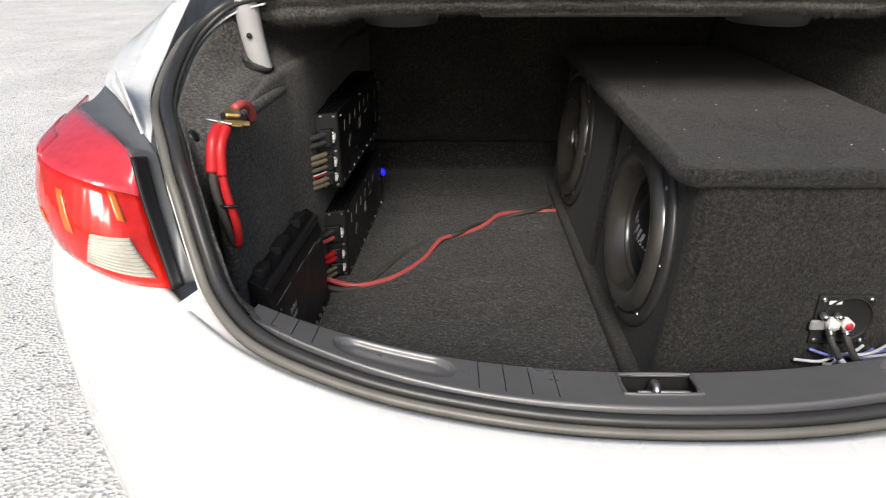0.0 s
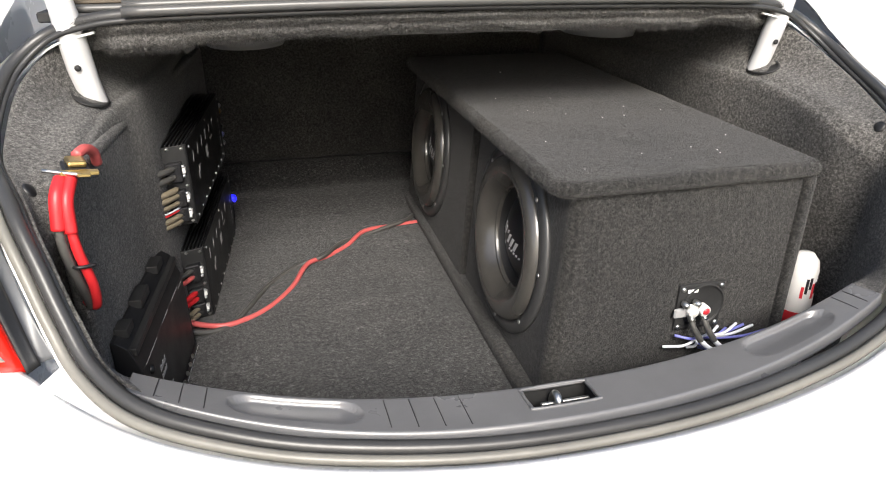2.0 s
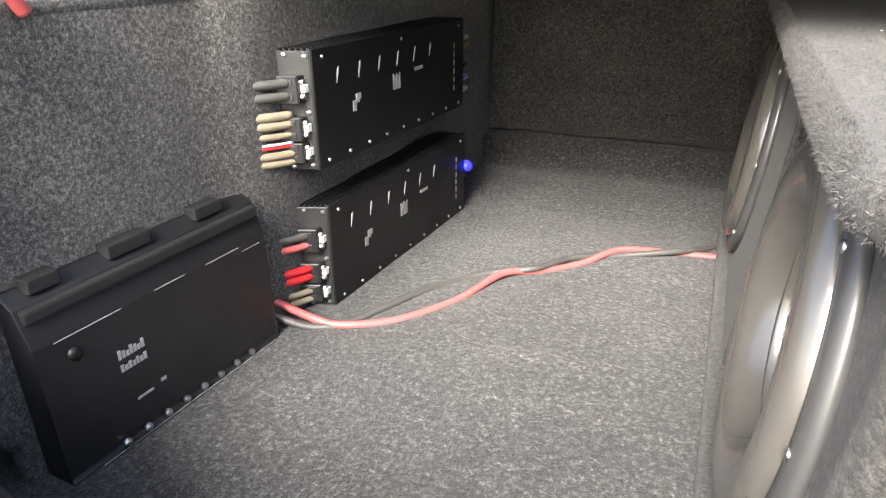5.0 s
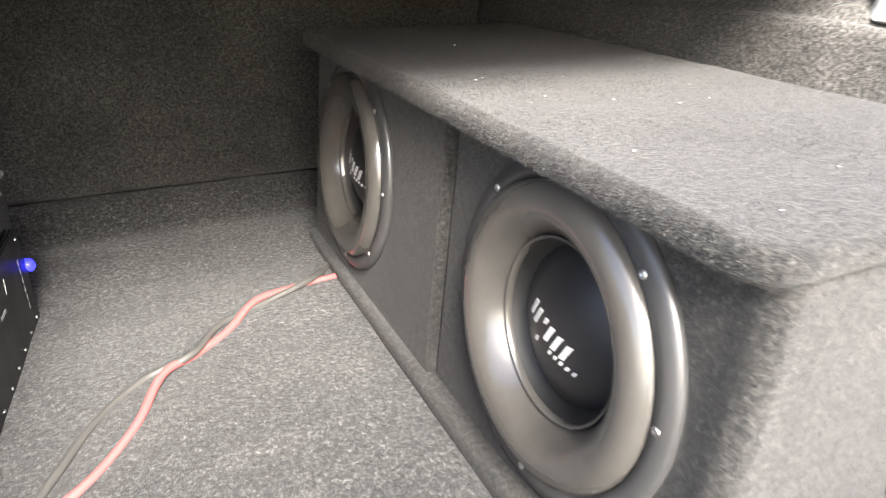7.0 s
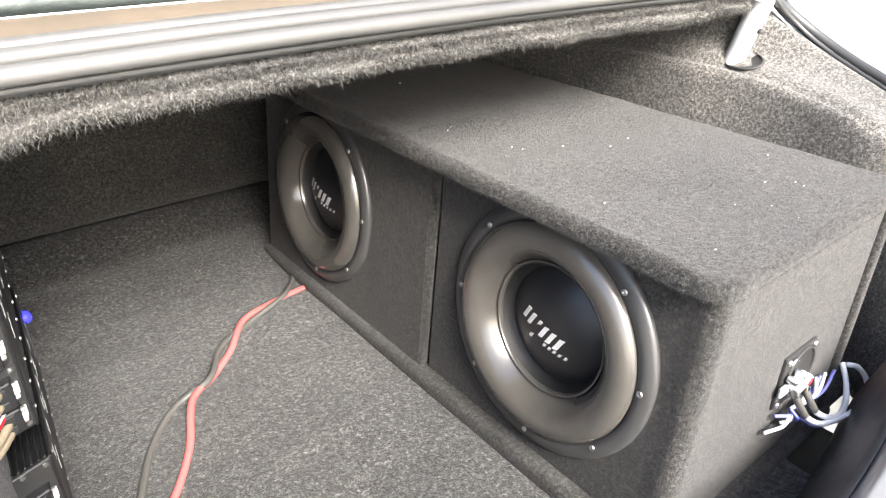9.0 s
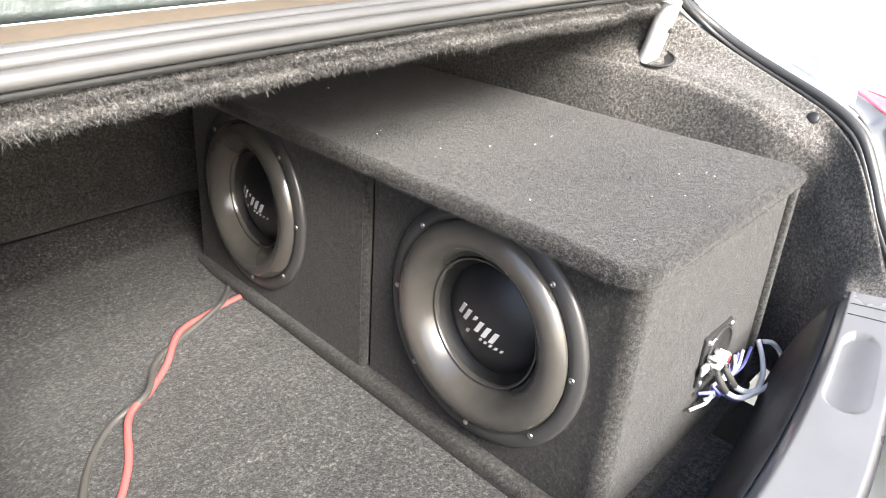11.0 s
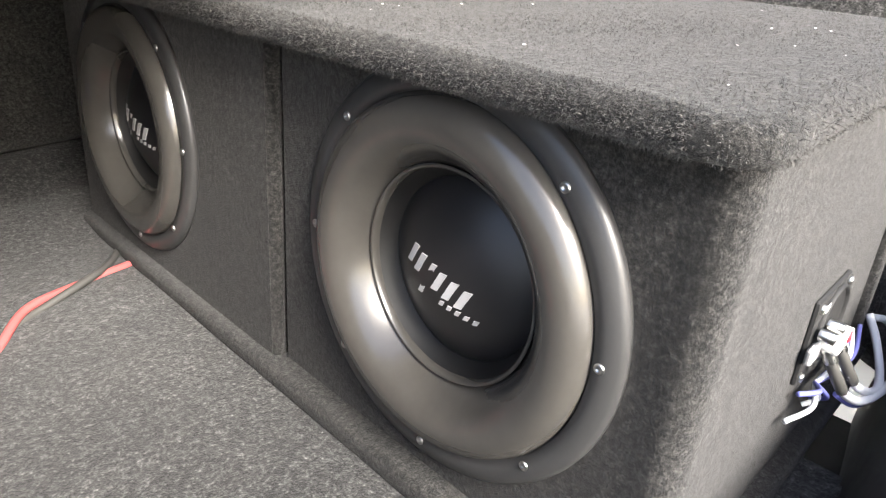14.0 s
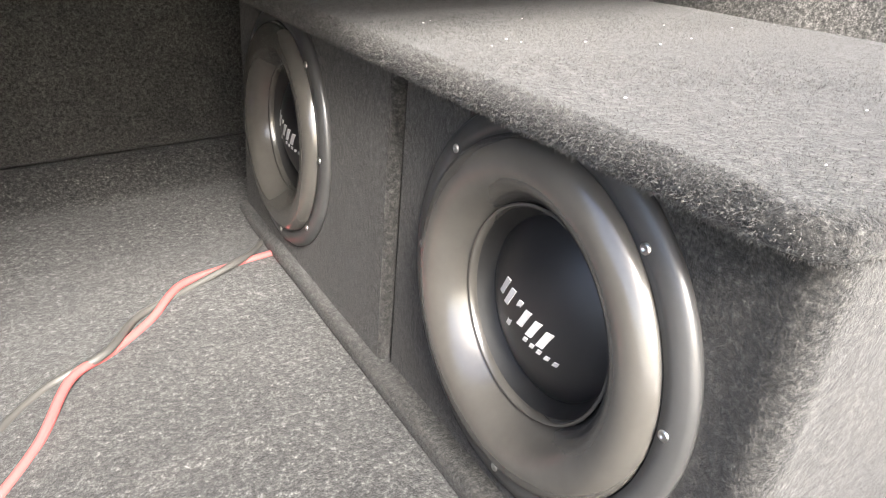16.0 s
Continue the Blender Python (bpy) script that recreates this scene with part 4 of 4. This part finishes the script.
fuzz("felt_nap", loc @ mb[:3, :3].T + mb[:3, 3], nr @ mb[:3, :3].T, 0.005, 0.0003, LINER, board, "felt fibres along the board edge", 0.0, 22)


def amplifier(y, z, label, wires):
    amp = thing("amplifier", label, "amplifier", "stacked amplifiers")
    m = on_board(y, z) @ Matrix.Diagonal((1.17, 1, 1, 1))

    def p(name, bm, mat, parent=amp, lab="", smooth=False):
        for v in bm.verts:  # the wired end runs back towards the board
            v.co.y -= 0.026 * (1 - v.co.x / 0.0495) * (1 - smooth01(0.03, 0.2, v.co.y))
        bmesh.ops.transform(bm, matrix=m, verts=bm.verts)
        return part(name, bm, mat, parent, lab, smooth)

    p("body", rbox(0.002, 0.047, 0.004, 0.42, 0.006, 0.144, 0.003, 2), AMPMETAL)
    for k in range(8):
        x = 0.004 + 0.0055 * k
        p("fin", rbox(x, x + 0.0028, 0.004, 0.418, 0.142, 0.1505, 0.0007, 1), AMPMETAL)
        p("fin", rbox(x, x + 0.0028, 0.004, 0.418, 0.0, 0.0075, 0.0007, 1), AMPMETAL)
    cover = p("cover", rbox(0.046, 0.0495, 0.0, 0.424, 0.0, 0.150, 0.0012, 1), AMPMETAL, amp, "flat black cover plate")
    for k in range(9):
        yy = 0.02 + 0.048 * k
        for zz in ((0.010, 0.139) if k % 4 == 0 else (0.010,)):
            p("cover_screw", lathe([(0.0025, 0.0), (0.0025, 0.0010), (0.0014, 0.0016), (0.0, 0.0016)], 8, Matrix.Translation((0.0494, yy, zz)) @ pose(0, 0, 0, 0, 90, 0)), STEEL, cover)
    # drops of glare on the cover, painted as low pale beads
    for k in range(6):
        yy = 0.050 + 0.050 * k
        drop = bmesh.new()
        bmesh.ops.create_uvsphere(drop, u_segments=12, v_segments=8, radius=1.0)
        for v in drop.verts:
            taper = 0.55 + 0.45 * v.co.z
            v.co = Vector((0.0495 + 0.0008 * v.co.x, yy + 0.0036 * taper * v.co.y + 0.003 * v.co.z, 0.113 + 0.0105 * v.co.z))
        p("cover_glare", drop, PALEGREY, cover, "pale drop-shaped glare painted on the cover", True)
    bm = bmesh.new()
    for a0, a1, b0, b1 in ((0.080, 0.060, 0.088, 0.074), (0.088, 0.074, 0.100, 0.082), (0.084, 0.070, 0.096, 0.074)):
        rbox(0.0492, 0.0500, a0, b0, min(a1, b1), max(a1, b1), 0, 1, None, bm)
    p("emblem", bm, PALEGREY, cover, "pale emblem strokes")
    bm = bmesh.new()
    for k in range(5):
        rbox(0.0492, 0.0499, 0.185 + 0.0045 * k, 0.188 + 0.0045 * k, 0.070, 0.092 - 0.003 * (k % 2), 0, 1, None, bm)
    p("print", bm, PALEGREY, cover, "small pale print")
    p("print", rbox(0.0492, 0.0499, 0.25, 0.275, 0.088, 0.093, 0, 1), PALEGREY, cover)
    for k in range(6):
        p("print", rbox(0.0492, 0.0499, 0.385, 0.389, 0.035 + 0.014 * k, 0.043 + 0.014 * k, 0, 1), PALEGREY, cover)
    plate = p("end_plate", rbox(0.001, 0.0475, 0.0, 0.005, 0.002, 0.148, 0.001, 1), PLATE, amp, "dark grey end plate")
    for x, zz in ((0.005, 0.142), (0.043, 0.142), (0.024, 0.144), (0.005, 0.008), (0.043, 0.008), (0.024, 0.006), (0.006, 0.075), (0.043, 0.075)):
        p("plate_screw", lathe([(0.0026, 0.0), (0.0024, 0.0015), (0.0, 0.002)], 8, Matrix.Translation((x, 0.0, zz)) @ pose(0, 0, 0, 90, 0, 0)), STEEL, plate)
    for zc, h in ((0.104, 0.034), (0.056, 0.030), (0.026, 0.026)):
        blk_ = p("terminal_block", rbox(0.020, 0.041, -0.014, 0.001, zc - h / 2, zc + h / 2, 0.0015, 1), BLACK, plate, "screw terminal block")
        for q in (-0.25, 0.25):
            p("terminal_screw", lathe([(0.0034, 0.0), (0.0034, 0.004), (0.0, 0.0045)], 8, Matrix.Translation((0.040, -0.007, zc + h * q)) @ pose(0, 0, 0, 0, 90, 0)), STEEL, blk_)
            p("terminal_insert", rbox(0.026, 0.036, -0.0150, -0.0135, zc + h * q - 0.004, zc + h * q + 0.004, 0.0005, 1), PLATE, blk_)
        p("terminal_tag", rbox(0.0405, 0.0450, -0.009, -0.001, zc - 0.004, zc + 0.006, 0.0005, 1), LABELWHITE, blk_)
    for zc, mat, r in wires:
        pts = [(0.030, -0.010, zc), (0.018, -0.034, zc + 0.001), (0.0, -0.044, zc + 0.0005), (-0.012, -0.036, zc - 0.002), (-0.012, -0.012, zc - 0.004), (-0.012, 0.004, zc - 0.005)]
        bm = tube(pts, r, 24, 10)
        p("wire", bm, mat, amp, "", True)
    return amp


upper = amplifier(0.520, 0.207, "black finned amplifier mounted high on the carpeted board", [(0.112, BLACKCABLE, 0.0056), (0.097, BLACKCABLE, 0.0056), (0.074, TANCABLE, 0.0054), (0.063, TANCABLE, 0.0054), (0.050, TANCABLE, 0.0040), (0.040, WHITEWIRE, 0.0016), (0.036, REDCABLE, 0.0018), (0.026, TANCABLE, 0.0050), (0.016, TANCABLE, 0.0046)])
lower = amplifier(0.530, 0.006, "black finned amplifier mounted low on the carpeted board", [(0.112, BLACKCABLE, 0.0046), (0.098, PINKCABLE, 0.0046), (0.064, REDCABLE, 0.0056), (0.052, REDCABLE, 0.0056), (0.030, TANCABLE, 0.0046), (0.018, TANCABLE, 0.0046)])
led_m, _n, _l, led_b = material("blue_led", (0.05, 0.05, 0.6), 0.4)
led_b.inputs["Emission Color"].default_value = (0.012, 0.012, 1.0, 1)
led_b.inputs["Emission Strength"].default_value = 0.7
bm = lathe([(0.0105, 0.0), (0.0105, 0.004), (0.007, 0.009), (0.0, 0.011)], 18)
bmesh.ops.transform(bm, matrix=on_board(0.53, 0.006) @ Matrix.Translation((0.058, 0.430, 0.085)) @ pose(0, 0, 0, 0, 70, 0), verts=bm.verts)
part("power_led", bm, led_m, lower, "lit blue power light")

plugs = ((0.118, LABELWHITE), (0.105, BRASS), (0.070, PLATE), (0.050, BLUEWIRE), (0.030, PALEGREY))
for zc, mat in plugs:
    bm = lathe([(0.0055, 0.0), (0.0055, 0.016), (0.003, 0.020), (0.0, 0.020)], 10, Matrix.Translation((0.047, 0.422, zc)) @ pose(0, 0, 0, -90, 0, 0))
    bmesh.ops.transform(bm, matrix=on_board(0.52, 0.207) @ Matrix.Diagonal((1.17, 1, 1, 1)), verts=bm.verts)
    part("signal_plug", bm, mat, upper)

# ---- flat processor leaning on the board ----
proc = thing("bass_processor", "flat black processor box leaning on the carpeted board", "amplifier")
mp = on_board(0.135, 0.003)
prof = [(0.001, 0.0), (0.040, 0.0), (0.040, 0.006), (0.036, 0.010), (0.034, 0.150), (0.022, 0.186), (0.006, 0.198), (0.001, 0.198)]


def pp(name, bm, mat, parent=proc, lab="", smooth=False):
    bmesh.ops.transform(bm, matrix=mp, verts=bm.verts)
    return part(name, bm, mat, parent, lab, smooth)


bm = bmesh.new()
ra, rb = [bm.verts.new((x, 0.0, z)) for x, z in prof], [bm.verts.new((x, 0.295, z)) for x, z in prof]
for k in range(len(prof)):
    bm.faces.new((ra[k - 1], ra[k], rb[k], rb[k - 1]))
bm.faces.new(ra)
bm.faces.new(rb[::-1])
bmesh.ops.bevel(bm, geom=bm.edges[:], offset=0.0015, segments=2, affect="EDGES", profile=0.6)
pp("body", bm, BLACK)
pp("top_rail", rbox(0.012, 0.031, 0.004, 0.291, 0.172, 0.185, 0.003, 2), PLATE)
# pale lines for worn edges and the highlight painted along them
for y0, y1, zz in ((0.02, 0.09, 0.148), (0.13, 0.17, 0.1485), (0.20, 0.25, 0.147), (0.255, 0.285, 0.140)):
    pp("worn_edge_highlight", rbox(0.0335, 0.0346, y0, y1, zz, zz + 0.0007, 0, 1), PALEGREY)
for y0, y1 in ((0.02, 0.05), (0.10, 0.15), (0.21, 0.25)):
    pp("rail_clip", rbox(0.002, 0.020, y0, y1, 0.192, 0.206, 0.002, 2), PLATE)
for k in range(8):
    y = 0.06 + 0.026 * k
    pp("terminal_screw", lathe([(0.0042, 0.0), (0.0042, 0.003), (0.0, 0.0045)], 8, Matrix.Translation((0.0395, y, 0.012)) @ pose(0, 0, 0, 0, 70, 0)), STEEL)
pp("connector_strip", rbox(0.036, 0.043, 0.03, 0.285, 0.0, 0.007, 0.001, 1), PLATE)
pp("strip_edge", rbox(0.0425, 0.0432, 0.03, 0.285, 0.0065, 0.0073, 0, 1), PALEGREY)
bm = bmesh.new()
for k in range(7):
    rbox(0.0345, 0.0353, 0.075 + 0.0045 * k, 0.0785 + 0.0045 * k, 0.098, 0.108 - 0.002 * (k % 3), 0, 1, None, bm)
    rbox(0.0347, 0.0355, 0.075 + 0.0045 * k, 0.0785 + 0.0045 * k, 0.084, 0.092 - 0.002 * (k % 2), 0, 1, None, bm)
pp("print", bm, PALEGREY, proc, "small pale print bars")
pp("print", rbox(0.0352, 0.0360, 0.085, 0.105, 0.045, 0.048, 0, 1), PALEGREY)
pp("print", rbox(0.0352, 0.0360, 0.115, 0.122, 0.048, 0.052, 0, 1), PALEGREY)
pp("knob", lathe([(0.007, 0.0), (0.0065, 0.004), (0.0, 0.0045)], 16, Matrix.Translation((0.0345, 0.035, 0.13)) @ pose(0, 0, 0, 0, 90, 0)), AMPMETAL, smooth=True)

# ---- fuse block and feed cables behind the board ----
fuse = thing("fuse_block", "brass and black fuse block with red feed cables", "fuse holder")
fm = pose(-0.560, 0.150, 0.424, 0, 8, 20)
for nm, bm, mat in (("base", rbox(-0.014, 0.014, -0.024, 0.020, 0.0, 0.008, 0.002, 1, fm), BLACK), ("cover", rbox(-0.010, 0.010, -0.018, 0.014, 0.008, 0.015, 0.003, 2, fm), BRASS),
                    ("contact", rbox(-0.020, 0.020, -0.034, -0.024, 0.003, 0.008, 0.001, 1, fm), BRASS), ("contact", rbox(-0.004, 0.010, -0.045, -0.03, 0.004, 0.008, 0.001, 1, fm), BRASS)):
    part(nm, bm, mat, fuse, smooth=False)
part("stud", tube([(-0.585, 0.118, 0.436), (-0.545, 0.112, 0.430)], 0.0022, 6, 6), STEEL, fuse)
feeds = (([(-0.568, 0.118, 0.425), (-0.571, 0.098, 0.41), (-0.574, 0.088, 0.375)], REDCABLE, 0.0082, "boot"), ([(-0.558, 0.118, 0.425), (-0.562, 0.098, 0.405), (-0.563, 0.090, 0.37)], REDCABLE, 0.0072, "boot"),
         ([(-0.563, 0.095, 0.39), (-0.562, 0.092, 0.35), (-0.556, 0.098, 0.30), (-0.562, 0.112, 0.265), (-0.576, 0.12, 0.27)], REDCABLE, 0.0058, "feed_cable"),
         ([(-0.574, 0.09, 0.385), (-0.574, 0.088, 0.35), (-0.568, 0.095, 0.30), (-0.568, 0.115, 0.262)], BLACKCABLE, 0.0056, "feed_cable"),
         ([(-0.562, 0.172, 0.436), (-0.556, 0.19, 0.438), (-0.552, 0.21, 0.428), (-0.554, 0.225, 0.41)], PINKCABLE, 0.0065, "feed_cable"))
for pts, mat, r, nm in feeds:
    part(nm, tube(pts, r, 24, 10), mat, fuse)
fuse.location = (0.014, -0.006, 0.010)
part("cable_tie", tube([(-0.578, 0.094, 0.328), (-0.562, 0.083, 0.330), (-0.546, 0.091, 0.328)], 0.0022, 10, 6), BLACK, fuse)

# ---- bottle in the corner behind the box ----
bottle = thing("spray_bottle", "white and red labelled spray bottle wedged beside the box", "bottle")
bmx = pose(0.521, 0.130, 0.004, -3, 3, 10) @ Matrix.Diagonal((0.64, 0.64, 1.04, 1))
part("body", lathe([(0.0, 0.0), (0.036, 0.0), (0.038, 0.004), (0.038, 0.165), (0.033, 0.182), (0.018, 0.194), (0.0, 0.195)], 28, bmx), LABELWHITE, bottle)
part("label_band", lathe([(0.0384, 0.03), (0.0386, 0.032), (0.0386, 0.094), (0.0384, 0.096)], 28, bmx), LABELRED, bottle, "red label band")
for k in range(6):
    a = -2.3 + 0.25 * k
    m = bmx @ Matrix.Translation((0.0382 * math.cos(a), 0.0382 * math.sin(a), 0.122 + 0.008 * (k % 3))) @ pose(0, 0, 0, 0, 0, math.degrees(a))
    part("label_print", rbox(-0.0005, 0.0008, -0.004, 0.003, 0.0, 0.020 + 0.006 * (k % 2), 0, 1, m), BLACK if k % 3 else LABELRED, bottle, smooth=False)

# ---- lint on the carpets ----
rnd = random.Random(17)
bm = bmesh.new()
for k in range(520):
    x, y = rnd.uniform(-0.48, 0.02), rnd.uniform(0.0, 1.05)
    s = rnd.choice((0.0005, 0.0006, 0.0008, 0.0013))
    rbox(-s, s, -s * rnd.uniform(0.5, 5.0), s, 0.0, s, 0, 1, Matrix.Translation((x, y, floor_z(x, y) + 0.001)) @ pose(0, 0, 0, 0, 0, rnd.uniform(0, 180)), bm)
tagged(part("carpet_lint", bm, LABELWHITE, None, smooth=False), "pale crumbs and lint scattered on the carpet", "lint", kind="stuff")
bm = bmesh.new()
for k in range(26):
    x, y = (rnd.uniform(0.06, 0.45), rnd.uniform(0.1, 0.6)) if k else (0.21, 0.82)
    s = rnd.choice((0.0004, 0.0005, 0.0007)) if k else 0.0012
    rbox(-s, s, -s, s * 1.5, 0.0, s, 0, 1, Matrix.Translation((x, y, 0.3875 + 0.012 * (y - 0.08))) @ pose(0, 0, 0, 0, 0, rnd.uniform(0, 180)), bm)
tagged(part("lid_lint", bm, LABELWHITE, None, smooth=False), "pale specks of lint on the box lid", "lint", kind="stuff")
